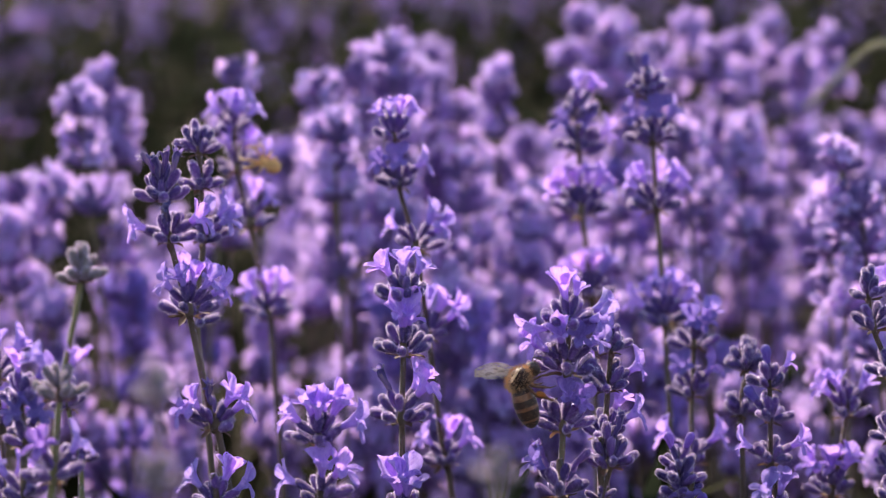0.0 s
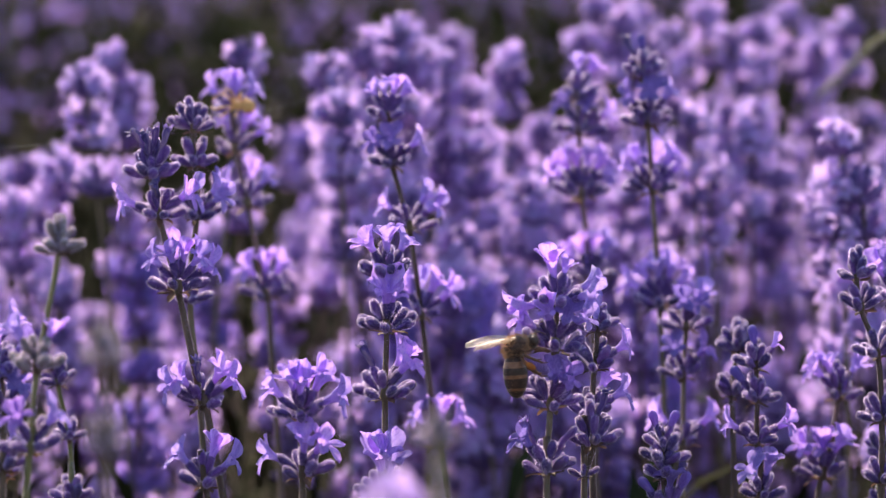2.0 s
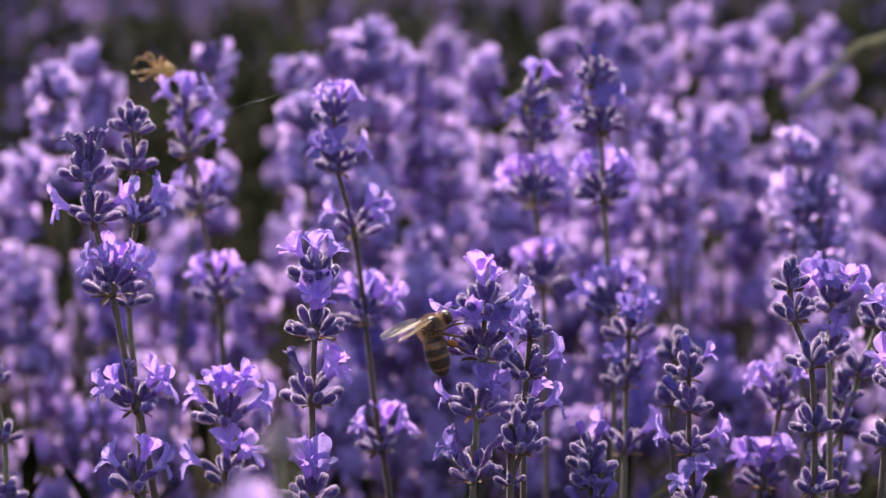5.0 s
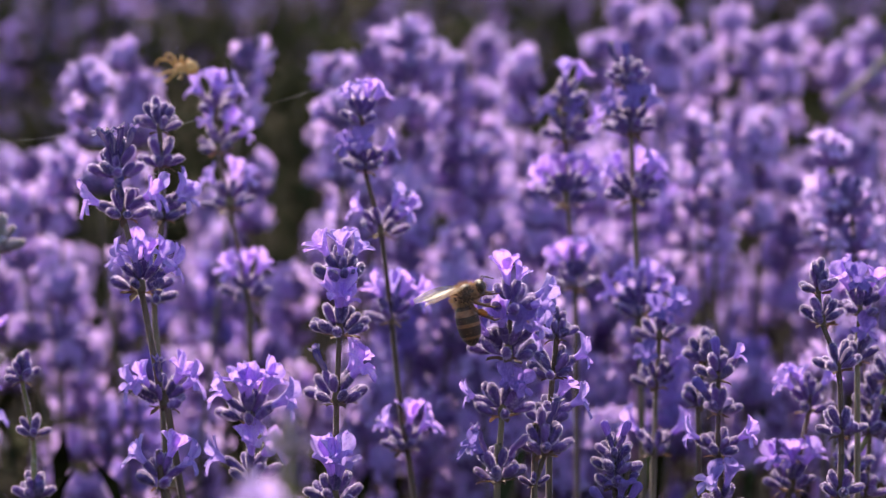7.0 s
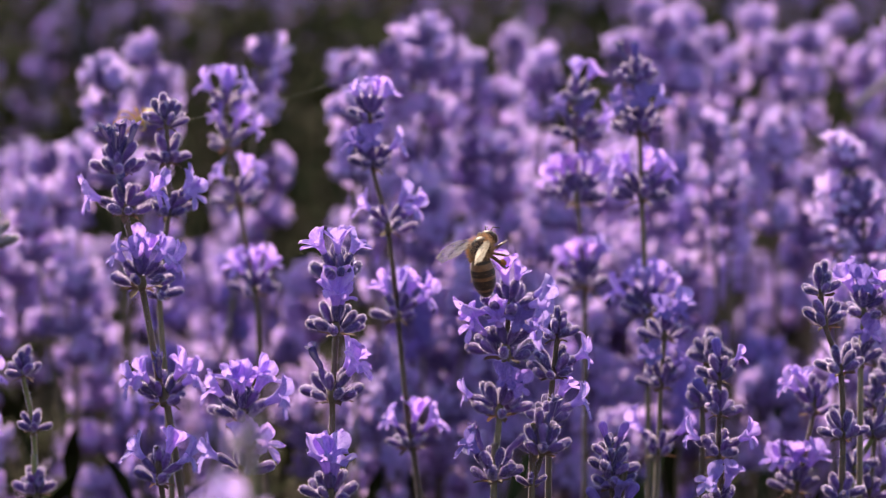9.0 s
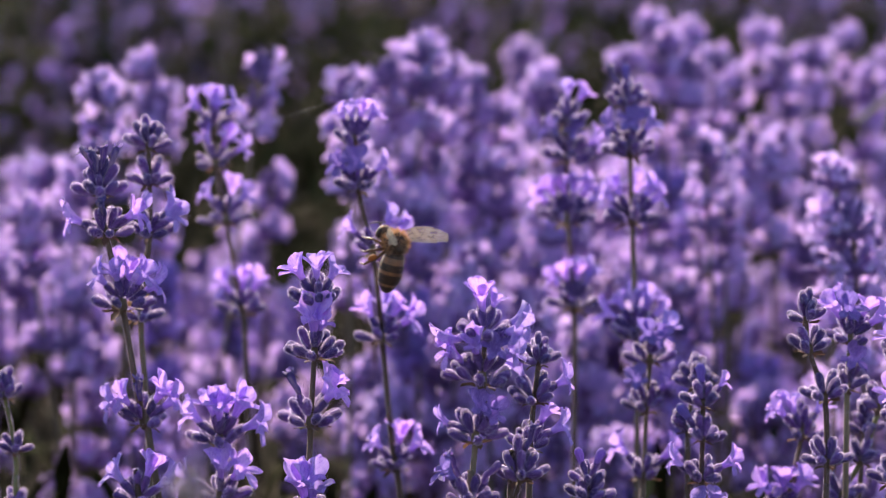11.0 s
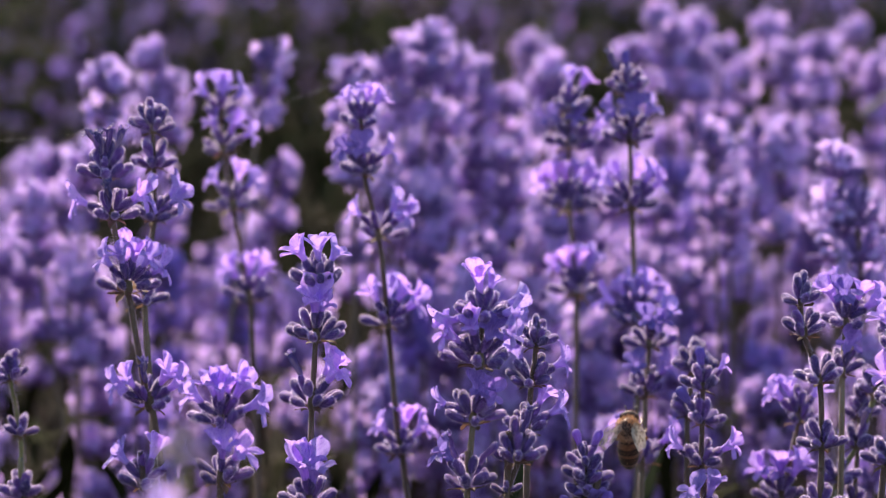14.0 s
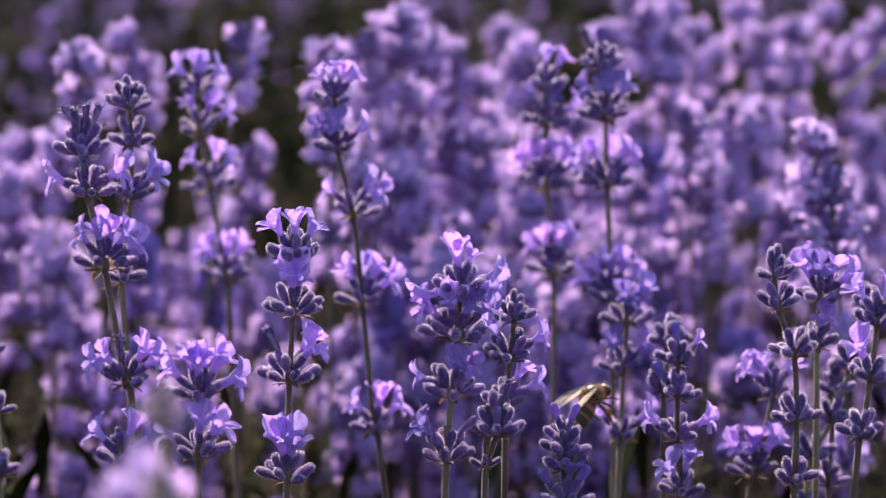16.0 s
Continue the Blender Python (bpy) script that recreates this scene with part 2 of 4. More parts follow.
def add_blossom(bm, m, rnd, fine=True, mat=0, open_=1.0):
    """An open two-lipped flower: a tube, two erect upper lobes, three spreading lower ones. One unit long along z, upper lip towards y."""
    sides = 8 if fine else 5
    bend = rnd.uniform(-0.05, 0.14)
    prof = [(-0.18, 0.075), (0.05, 0.085), (0.22, 0.105), (0.34, 0.145), (0.43, 0.20)]
    rr = [[bm.verts.new(m @ Vector((math.cos(a) * r, math.sin(a) * r + bend * z, z))) for a in (2 * math.pi * j / sides for j in range(sides))] for z, r in prof]
    ring_skin(bm, rr, mat)
    cols, rows = (7, 8) if fine else (3, 4)
    for az, polar, length, width in ((58, 30, 0.52, 0.46), (122, 30, 0.52, 0.46), (-90, 84, 0.42, 0.31), (-30, 78, 0.40, 0.28), (210, 78, 0.40, 0.28)):
        az += rnd.uniform(-12, 12)
        polar = polar * open_ + rnd.uniform(-16, 16)
        length *= rnd.uniform(0.8, 1.12)
        turn = Matrix.Rotation(radians(az - 90), 4, "Z") @ Matrix.Translation((0, 0.165, 0.40)) @ Matrix.Rotation(radians(-polar), 4, "X")
        add_lobe(bm, m @ Matrix.Translation((0, bend * 0.4, 0)) @ turn @ Matrix.Rotation(radians(180), 4, "Z"), rnd, length, width, cols, rows, mat)


def add_wilted(bm, m, rnd, mat=0):
    """A spent flower, shrunk to a thin crooked tube with a crumpled, curled mouth."""
    x = y = 0.0
    pts = []
    for i in range(8):
        pts.append(m @ Vector((x, y, i * 0.12)))
        x += rnd.uniform(-0.05, 0.05)
        y += rnd.uniform(-0.05, 0.05)
    s = m.to_3x3().col[2].length
    tube(bm, pts, [s * k for k in (0.07, 0.09, 0.10, 0.09, 0.11, 0.13, 0.12, 0.06)], 7, mat)
    for k in range(6):
        a, tilt = 60 * k + rnd.uniform(-20, 20), rnd.uniform(40, 125)
        add_lobe(bm, m @ Matrix.Translation((x, y, 0.74 + rnd.uniform(-0.06, 0.06))) @ Matrix.Rotation(radians(a), 4, "Z") @ Matrix.Rotation(radians(-tilt), 4, "X"), rnd, rnd.uniform(0.2, 0.34), rnd.uniform(0.1, 0.18), 3, 6, mat)


def stock(name, count, mats, make):
    out = []
    for i in range(count):
        bm = bmesh.new()
        make(bm, random.Random(100 + i * 7 + len(name)))
        out.append(mesh_of(bm, name, mats))
    return out


ONE = Matrix.Identity(4)
CALYX = stock("calyx", 6, [M_CALYX, M_HAIR, M_FUZZ], lambda bm, r: add_calyx(bm, ONE, r, 12, 6, 560))
PALE_CALYX = stock("calyx", 4, [M_CALYX_PALE, M_HAIR, M_FUZZ], lambda bm, r: add_calyx(bm, ONE, r, 12, 6, 500))
BLOSSOM = stock("blossom", 9, [M_PETAL], lambda bm, r: add_blossom(bm, ONE, r))
TALL_BLOSSOM = stock("blossom", 5, [M_PETAL], lambda bm, r: add_blossom(bm, ONE, r, True, 0, 0.55))
BLUE_BLOSSOM = stock("blossom", 4, [M_FADED], lambda bm, r: add_blossom(bm, ONE, r))
BUD = stock("flower_bud", 3, [M_FADED], lambda bm, r: tube(bm, [(r.uniform(-0.04, 0.04), 0, z) for z in (0, 0.25, 0.5, 0.75, 0.92, 1.0)], [0.17, 0.2, 0.25, 0.27, 0.19, 0.06], 9))
WILTED = stock("wilted_blossom", 4, [M_WILT], lambda bm, r: add_wilted(bm, ONE, r))


def make_bract_ring(bm, r):
    """The small knob of a whorl with its dry pointed bracts."""
    tube(bm, [(0, 0, -0.05), (0, 0, 0.04), (0, 0, 0.16)], [0.045, 0.065, 0.045], 8, 1)
    for k in range(6):
        a = k * 60 + r.uniform(-20, 20)
        add_lobe(bm, Matrix.Rotation(radians(a), 4, "Z") @ Matrix.Translation((0, -0.08, -0.03)) @ Matrix.Rotation(radians(r.uniform(60, 115)), 4, "X"), r, r.uniform(0.12, 0.24), 0.11, 3, 4, 0)


WHORL_BASE = stock("flower_whorl", 4, [M_BRACT, M_STALK], make_bract_ring)


def aim(place, d, size, roll=0.0):
    """A pose whose z runs along d and whose y leans up, at that size."""
    d = Vector(d).normalized()
    up = Vector((0, 0, 1)) if abs(d.z) < 0.92 else Vector((0, 1, 0.2))
    y = (up - d * up.dot(d)).normalized()
    x = y.cross(d)
    r = Matrix((x, y, d)).transposed().to_4x4()
    return Matrix.Translation(place) @ r @ Matrix.Rotation(roll, 4, "Z") @ Matrix.Diagonal((size, size, size, 1))


def cup_directions(rnd, count, tip, spread=1.0):
    """Where the cups of a whorl point and how high on it they sit."""
    low = max(4, round(count * 0.58))
    out = []
    for k in range(low):
        a = 360 * k / low + rnd.uniform(-14, 14)
        out.append((a, rnd.uniform(48, 76) * spread, rnd.uniform(0.0, 0.08)))
    high = count - low
    for k in range(high):
        a = 360 * (k + 0.5) / max(high, 1) + rnd.uniform(-18, 18)
        out.append((a, rnd.uniform(18, 42) * spread, rnd.uniform(0.08, 0.2)))
    if tip:
        for k in range(3):
            out.append((120 * k + rnd.uniform(-25, 25), rnd.uniform(4, 20), rnd.uniform(0.18, 0.34)))
    for a, p, h in out:
        a, p = radians(a), radians(p)
        yield Vector((math.sin(p) * math.cos(a), math.sin(p) * math.sin(a), math.cos(p))), h


def flower_direction(angle, front):
    a, f = radians(angle), radians(front if front < 40 else 0.62 * front)
    return Vector((math.sin(a) * math.cos(f), -math.sin(f), math.cos(a) * math.cos(f)))


def stalk_mesh(bm, path, thick, rnd, hairs):
    pts = smooth_path(path, 5)
    k = len(pts)
    tube(bm, pts, [thick * (1.0 - 0.42 * i / k) for i in range(k)], 6)
    if hairs:
        tube(bm, pts, [thick * (1.0 - 0.42 * i / k) * 1.12 for i in range(k)], 6, 2)
    top = pts[-1].z
    for _ in range(hairs):
        i = rnd.randrange(k - 1)
        if pts[i].z < top - 0.16:
            continue
        p = pts[i].lerp(pts[i + 1], rnd.random())
        a = rnd.uniform(0, 6.283)
        d = Vector((math.cos(a), math.sin(a), rnd.uniform(-0.3, 0.5))).normalized()
        hair(bm, p + d * thick * 0.72, d, thick * rnd.uniform(0.25, 0.5), thick * 0.03, 1)


SPIKE_LABEL = "upright lavender flower spike with violet blossoms on felted cups"
SPIKES = {}


def spike(key, root, y, low, whorls, label=SPIKE_LABEL, thick=0.00078, green=False, cup=1.0, grey=()):
    """One lavender stalk with its whorls. root: x, y on the ground; y: how far back its flowers stand; low: x, z under the flowers;
    whorls from the top down: x, z, width in mm, number of cups, open flowers (angle, towards the front, size in mm), spent flowers."""
    rnd = random.Random("spike" + key)
    thing = tagged(new("lavender_spike"), label, "lavender", "lavender spikes in the row")
    rx, ry = root
    thing.matrix_basis = pose(rx, ry, 0)
    local = lambda x, z, dy=0.0: Vector((x - rx, y + dy - ry, z))
    path = [Vector((0, 0, 0)), Vector((0.35 * (low[0] - rx), 0.5 * (y - ry), low[1] * 0.55)), local(*low)]
    path += [local(w[0], w[1]) for w in reversed(whorls)]
    top = whorls[0]
    path.append(local(top[0], top[1] + top[2] * 0.00035))
    bm = bmesh.new()
    stalk_mesh(bm, path, thick, rnd, 2400)
    part("stalk", bm, [M_STALK_GREEN if green else M_STALK, M_HAIR, M_FUZZ], thing)
    for i, (x, z, width, count, flowers, spent) in enumerate(whorls):
        w = width / 1000
        whorl = put("flower_whorl", WHORL_BASE[rnd.randrange(4)], thing, Matrix.Translation(local(x, z)) @ Matrix.Rotation(rnd.uniform(0, 6), 4, "Z") @ Matrix.Diagonal((w, w, w, 1)))
        back = whorl.matrix_basis.inverted()
        long = min(0.41 * w, 0.0044) * cup
        cups = PALE_CALYX if i in grey else CALYX
        ways = [flower_direction(f[0], f[1]) for f in flowers]
        for d, h in cup_directions(rnd, count, i == 0):
            if any(d.dot(k) > 0.93 for k in ways):
                continue
            flat = Vector((d.x, d.y, 0))
            at = local(x, z) + flat * max(0.07 * w, 0.47 * w - 0.93 * long) + Vector((0, 0, h * w))
            put("calyx", cups[rnd.randrange(len(cups))], whorl, back @ aim(at, d, long * rnd.uniform(0.88, 1.12), rnd.uniform(0, 6)))
        for d, (angle, front, size) in zip(ways, flowers):
            foot = local(x, z) + d * 0.09 * w + Vector((0, 0, 0.1 * w))
            put("calyx", cups[rnd.randrange(len(cups))], whorl, back @ aim(foot, d, long * 1.02, rnd.uniform(0, 6)))
            if 0 < size < 5:
                put("flower_bud", BUD[rnd.randrange(3)], whorl, back @ aim(foot + d * 0.85 * long, d, size / 1000), "closed violet bud")
                continue
            kind = BLUE_BLOSSOM if size < 0 else (TALL_BLOSSOM if d.z > 0.78 else BLOSSOM)
            put("blossom", kind[rnd.randrange(len(kind))], whorl, back @ aim(foot + d * 0.80 * long, d, abs(size) / 1000 * rnd.uniform(0.85, 1.08), rnd.uniform(-0.7, 0.7) + (3.14 if d.z > 0.9 else 0)))
        for angle, front, size in spent:
            d = flower_direction(angle, front)
            put("wilted_blossom", WILTED[rnd.randrange(4)], whorl, back @ aim(local(x, z) + d * 0.36 * w + Vector((0, 0, 0.1 * w)), d, size / 1000, rnd.uniform(0, 6)), "curled spent blossom")
    SPIKES[key] = thing
    return thing


# ---- ground ----
def make_ground():
    bm = bmesh.new()
    xs = [-400, -60, -12, -4] + [-2 + 0.1 * i for i in range(41)] + [4, 12, 60, 400]
    ys = [-400, -60, -12, -4] + [-2 + 0.1 * i for i in range(101)] + [12, 30, 100, 400]
    rows = []
    for yy in ys:
        row = []
        for xx in xs:
            near = max(0.0, 1 - max(abs(xx) / 4, abs(yy - 2) / 8))
            h = (noise.noise((xx * 3, yy * 3, 0)) * 0.02 + noise.noise((xx * 9, yy * 9, 4)) * 0.01) * (near > 0)
            row.append(bm.verts.new((xx, yy, h - 0.012)))
        rows.append(row)
    ring_skin(bm, rows, 0, False)
    return tagged(new("ground", mesh_of(bm, "ground", [M_SOIL])), "dark crumbly soil of the lavender field", "soil", kind="structure")


make_ground()


# ---- the row of lavender that the camera looks across ----
def mass_whorl(bm, place, w, rnd, tip, flowers):
    for d, h in cup_directions(rnd, 9, tip):
        at = place + Vector((d.x, d.y, 0)).normalized() * 0.07 * w + Vector((0, 0, h * w))
        add_calyx(bm, aim(at, d, 0.49 * w * rnd.uniform(0.86, 1.12), rnd.uniform(0, 6)), rnd, 5, 4, 0, 0)
    for _ in range(flowers):
        d = Vector((rnd.uniform(-1, 1), rnd.uniform(-1, 1), rnd.uniform(0.1, 1.1))).normalized()
        add_blossom(bm, aim(place + d * 0.3 * w + Vector((0, 0, 0.1 * w)), d, rnd.uniform(0.0060, 0.0082), rnd.uniform(-0.5, 0.5)), rnd, False, 1)


def row_spike(seed, shaded=False):
    """A lavender spike of the row, its whorls one mesh each."""
    rnd = random.Random(seed)
    thing = tagged(new("lavender_spike"), "lavender spike with violet blossoms coloured darker as in shade" if shaded else "lavender spike full of open pale violet blossoms", "lavender", "lavender spikes in the row")
    lean = Vector((rnd.uniform(-0.05, 0.05), rnd.uniform(-0.03, 0.03), 0))
    top = 0.60
    at = lambda z: lean * (z / top) ** 2 + Vector((0, 0, z))
    bm = bmesh.new()
    stalk_mesh(bm, [at(top * k / 6) for k in range(7)], 0.0009, rnd, 0)
    part("stalk", bm, [M_STALK, M_HAIR], thing)
    z, gap = top - 0.006, rnd.uniform(0.0070, 0.0095)
    for i in range(rnd.choice((3, 3, 4, 4, 5))):
        bm = bmesh.new()
        w = rnd.uniform(0.0098, 0.0138)
        mass_whorl(bm, at(z), w, rnd, i == 0, rnd.choice((3, 4, 5, 6, 7, 9)))
        part("flower_whorl", bm, [M_CALYX_MASS, M_PETAL_SHADED if shaded else M_PETAL_MASS], thing)
        z -= gap * rnd.uniform(0.85, 1.25)
        if i >= 1:
            gap *= rnd.uniform(1.5, 2.4)
    return thing, top, lean


# ---- the nearest spikes ----
spike("A", (-0.0057, 0.0787), 0.0587, (-0.0556, 0.4741), (
    (-0.0688, 0.5399, 12.6, 15, (), ((-20, 5, 6.5), (2, 12, 6.5), (22, 0, 6.5), (-8, 30, 6.5))),
    (-0.0673, 0.5311, 13.4, 15, ((-72, 10, 7.7), (55, 15, 7.7), (62, -10, 7.7)), ((0, 70, 6.5),)),
    (-0.0637, 0.5156, 15.7, 13, ((-42, 10, 7.7), (-12, 25, 7.7), (12, 5, 7.7), (38, 15, 7.7), (62, -5, 7.7), (-5, -20, 7.7)), ()),
    (-0.0592, 0.4911, 13.4, 11, ((-62, 15, 7.7), (-40, 45, 7.7), (32, 20, 7.7), (58, 10, 7.7)), ((-5, 40, 6.5),)),
), "tall lavender spike with curled dry tip and pale violet blossoms", thick=0.0009)
spike("P", (-0.0438, 0.1043), 0.0843, (-0.0592, 0.4666), (
    (-0.0607, 0.5481, 11.3, 11, (), ()),
    (-0.0604, 0.5405, 11.5, 12, (), ()),
    (-0.0603, 0.5291, 11.7, 12, ((38, 0, 7.7), (55, 25, 7.7)), ()),
    (-0.0621, 0.5111, 9.8, 9, (), ()),
))
spike("J", (-0.0309, 0.2300), 0.2100, (-0.0463, 0.4771), (
    (-0.0553, 0.5452, 13.1, 10, ((-5, 0, 7.7), (-40, 10, 7.7), (45, 10, 7.7), (10, 35, 7.7)), ()),
    (-0.0546, 0.5365, 13.1, 10, ((-20, 40, 7.7), (25, 30, 7.7), (60, 0, 7.7)), ()),
    (-0.0520, 0.5228, 15.2, 11, ((-40, 5, 7.7), (40, 10, 7.7), (10, -20, 7.7)), ()),
    (-0.0479, 0.5005, 13.8, 10, ((0, 10, 7.7), (28, 10, 7.7), (-35, 20, 7.7)), ()),
))
spike("B", (0.0359, 0.1499), 0.1299, (-0.0056, 0.4603), (
    (-0.0178, 0.5474, 11.8, 11, ((-30, 10, 6.2), (-8, 20, 6.4), (14, 10, 6.4), (36, 5, 6.2)), ()),
    (-0.0169, 0.5369, 11.8, 11, ((-40, 40, -7.0), (-5, 65, -7.0), (50, 10, 7.7)), ()),
    (-0.0133, 0.5224, 14.1, 11, ((-48, 10, 7.7), (30, 10, 7.7), (55, 20, 7.7)), ()),
    (-0.0110, 0.5024, 12.8, 10, ((-30, 15, 7.7), (25, 10, 7.7), (55, 15, 7.7), (0, -20, 7.7)), ()),
    (-0.0079, 0.4731, 12.8, 10, ((-38, 20, 7.7), (10, 10, 7.7), (45, 15, 7.7)), ()),
), "tall lavender spike crowned with pale violet blossoms")
spike("C", (-0.0214, 0.0152), -0.0048, (-0.0214, 0.4716), (
    (-0.0202, 0.5226, 12.9, 15, ((-30, 12, 7.0), (0, 12, 8.0), (30, 12, 7.0)), ()),
    (-0.0205, 0.5126, 13.8, 15, ((0, 52, 9.0), (14, 30, 7.0)), ()),
    (-0.0211, 0.4992, 14.5, 15, ((38, 20, 7.7), (28, -10, 7.7)), ((-25, 10, 6.5),)),
    (-0.0214, 0.4794, 13.2, 11, ((-8, 45, 10.5), (10, 30, 10)), ()),
), "slender lavender spike with violet blossoms in four tiers")
spike("D", (0.0058, 0.0059), -0.0141, (0.0102, 0.4730), (
    (0.0128, 0.5174, 13.5, 15, ((-6, 8, 8.6), (16, 5, 6.2), (-98, 42, 7.7), (80, 58, 7.7), (66, -15, 7.7)), ()),
    (0.0124, 0.5089, 16.6, 20, ((-52, 12, 7.7), (-14, 32, 7.4), (22, 34, -7.6), (48, 14, 7.4)), ()),
    (0.0113, 0.4976, 14.1, 14, ((-68, 0, 5.5), (10, 55, -7.0), (35, 35, -7.0)), ()),
    (0.0104, 0.4848, 13.3, 12, ((-38, 15, -7.0),), ((35, 20, 6.5), (-25, 0, 6.5))),
), "thick lavender spike with crowded violet blossoms where a bee feeds", cup=1.04)
spike("V", (0.0120, 0.0138), -0.0062, (0.0180, 0.4783), (
    (0.0200, 0.4892, 13.2, 14, (), ((12, 10, 6.5),)),
    (0.0181, 0.4828, 6.7, 6, (), ()),
))
spike("V2", (0.0218, 0.0512), 0.0312, (0.0218, 0.4734), (
    (0.0233, 0.5081, 10.0, 11, (), ()),
    (0.0225, 0.5003, 12.0, 13, ((60, -10, 7), (-30, -20, 7.7)), ()),
    (0.0218, 0.4905, 12.0, 12, ((25, -10, 7.7), (58, 0, 7.7)), ()),
))
spike("N", (-0.0375, -0.0062), -0.0262, (-0.0375, 0.4746), (
    (-0.0375, 0.4976, 13.7, 13, ((-48, 15, 7.7), (-15, 15, 7.7), (12, 5, 7.7), (32, 10, 7.7), (65, 5, 7.7), (0, 45, 7.7)), ()),
    (-0.0375, 0.4865, 12.9, 11, ((-62, -5, 7.7), (5, 50, 7.7), (35, 40, 7.7)), ()),
), "stocky lavender spike crowned with ruffled open blossoms")
spike("E", (-0.0214, 0.0168), -0.0032, (0.0337, 0.4711), (
    (0.0338, 0.4880, 8.6, 7, ((-18, 10, 3.4), (24, 5, 3.4)), ()),
    (0.0338, 0.4848, 11.4, 10, (), ()),
    (0.0339, 0.4820, 11.2, 9, (), ()),
    (0.0345, 0.4745, 12.3, 9, ((-40, 10, 3.8), (6, 20, -7.2), (30, 10, 4.0)), ()),
), "short lavender spike of closed felted buds without blossoms", cup=1.0)
spike("F", (0.0629, 0.0759), 0.0559, (0.0587, 0.4628), (
    (0.0580, 0.4970, 10.5, 10, ((45, -5, 5.2), (-6, 5, 4)), ()),
    (0.0580, 0.4899, 10.7, 10, ((-38, 10, 4.2),), ()),
    (0.0580, 0.4809, 11.7, 10, ((58, 10, 6.5), (-58, 5, 6)), ()),
    (0.0586, 0.4693, 11.3, 9, ((-20, 35, 7.7), (15, 10, 7.7)), ()),
), "young lavender spike of buds with few open blossoms", cup=0.98)
spike("F2", (0.0586, 0.1167), 0.0967, (0.0567, 0.4571), (
    (0.0579, 0.4967, 10.6, 12, (), ()),
    (0.0564, 0.4868, 9.9, 9, (), ()),
), "pale lavender spike still in tight bud", cup=1.1)
spike("T", (0.0397, 0.1445), 0.1245, (0.0470, 0.4531), (
    (0.0487, 0.4992, 12.5, 11, ((30, -10, 7.7), (-5, 65, -7.0), (25, 60, -7.0)), ()),
    (0.0480, 0.4882, 12.8, 10, ((-20, 45, -7.0), (40, 20, -7.0)), ()),
    (0.0477, 0.4728, 13.5, 10, ((-45, -10, 7.7), (50, 0, 7.7)), ()),
))
spike("H", (0.0530, 0.1976), 0.1776, (0.0477, 0.4540), (
    (0.0437, 0.5541, 12.6, 15, ((-4, 5, 3.8),), ((-28, 8, 6.5),)),
    (0.0445, 0.5427, 14.6, 17, ((-40, 20, -7.0), (4, 35, -7.4), (36, 15, 7.4)), ()),
    (0.0452, 0.5266, 15.0, 14, ((-50, -5, 7.7), (-28, 15, 7.7), (30, 10, 7.7), (52, 0, 7.7), (10, -30, 7.7)), ()),
    (0.0466, 0.4994, 15.8, 14, ((-58, 10, 7.7), (-30, 10, 7.7), (-5, 20, 7.7), (22, 15, 7.7), (48, 10, 7.7), (0, -20, 7.7)), ()),
), "tall lavender spike with closed top and violet lower tiers", cup=1.12)
spike("I", (0.0356, 0.2445), 0.2245, (0.0333, 0.4477), (
    (0.0302, 0.5468, 13.2, 14, ((0, 5, 7.2), (28, 0, 6.6)), ()),
    (0.0303, 0.5382, 15.0, 16, ((-30, 20, -7.2), (14, 30, -7.2), (60, 10, 7.7)), ()),
    (0.0307, 0.5229, 17.0, 15, ((-55, 5, 7.7), (-32, 10, 7.7), (-10, 15, 7.7), (14, 10, 7.7), (34, 5, 7.7), (54, 0, 7.7)), ()),
    (0.0327, 0.5017, 15.4, 13, ((-45, 10, 7.7), (-20, 10, 7.7), (5, 15, 7.7), (28, 10, 7.7), (5, -20, 7.7)), ()),
), cup=1.12)
spike("G", (0.0761, 0.0549), 0.0349, (0.0819, 0.4659), (
    (0.0774, 0.5174, 9.9, 9, (), ()),
    (0.0783, 0.5110, 11.2, 10, (), ()),
    (0.0816, 0.5015, 11.4, 10, (), ()),
    (0.0823, 0.4878, 11.4, 10, (), ()),
    (0.0822, 0.4752, 10.5, 9, (), ()),
), "thin lavender spike of closed grey-violet buds", cup=0.98, thick=0.0008)
spike("G1", (0.0899, 0.0843), 0.0643, (0.0884, 0.4618), (
    (0.0887, 0.5102, 12.5, 11, ((-28, 10, 7.7), (25, 5, 7.7), (52, 10, 7.7), (-5, 55, -7.0)), ()),
    (0.0882, 0.5002, 10.8, 9, ((10, 55, -7.0),), ()),
))
spike("G2", (0.0331, 0.1242), 0.1042, (0.0753, 0.4558), (
    (0.0812, 0.4850, 13.2, 11, ((-20, 15, 7.7), (-45, 10, 7.7), (35, -10, 7.7)), ()),
    (0.0775, 0.4673, 14.0, 10, ((-38, 15, 7.7), (0, 20, 7.7), (30, 10, 7.7), (-5, 50, -7.0)), ()),
))
spike("S", (-0.0752, 0.0961), 0.0761, (-0.0875, 0.4599), (
    (-0.0906, 0.4944, 9.3, 9, (), ()),
    (-0.0884, 0.4827, 8.8, 8, (), ()),
    (-0.0880, 0.4690, 11.2, 10, (), ()),
), "lavender spike with yellow-green stalk and closed cups", green=True, thick=0.0008, cup=1.1)
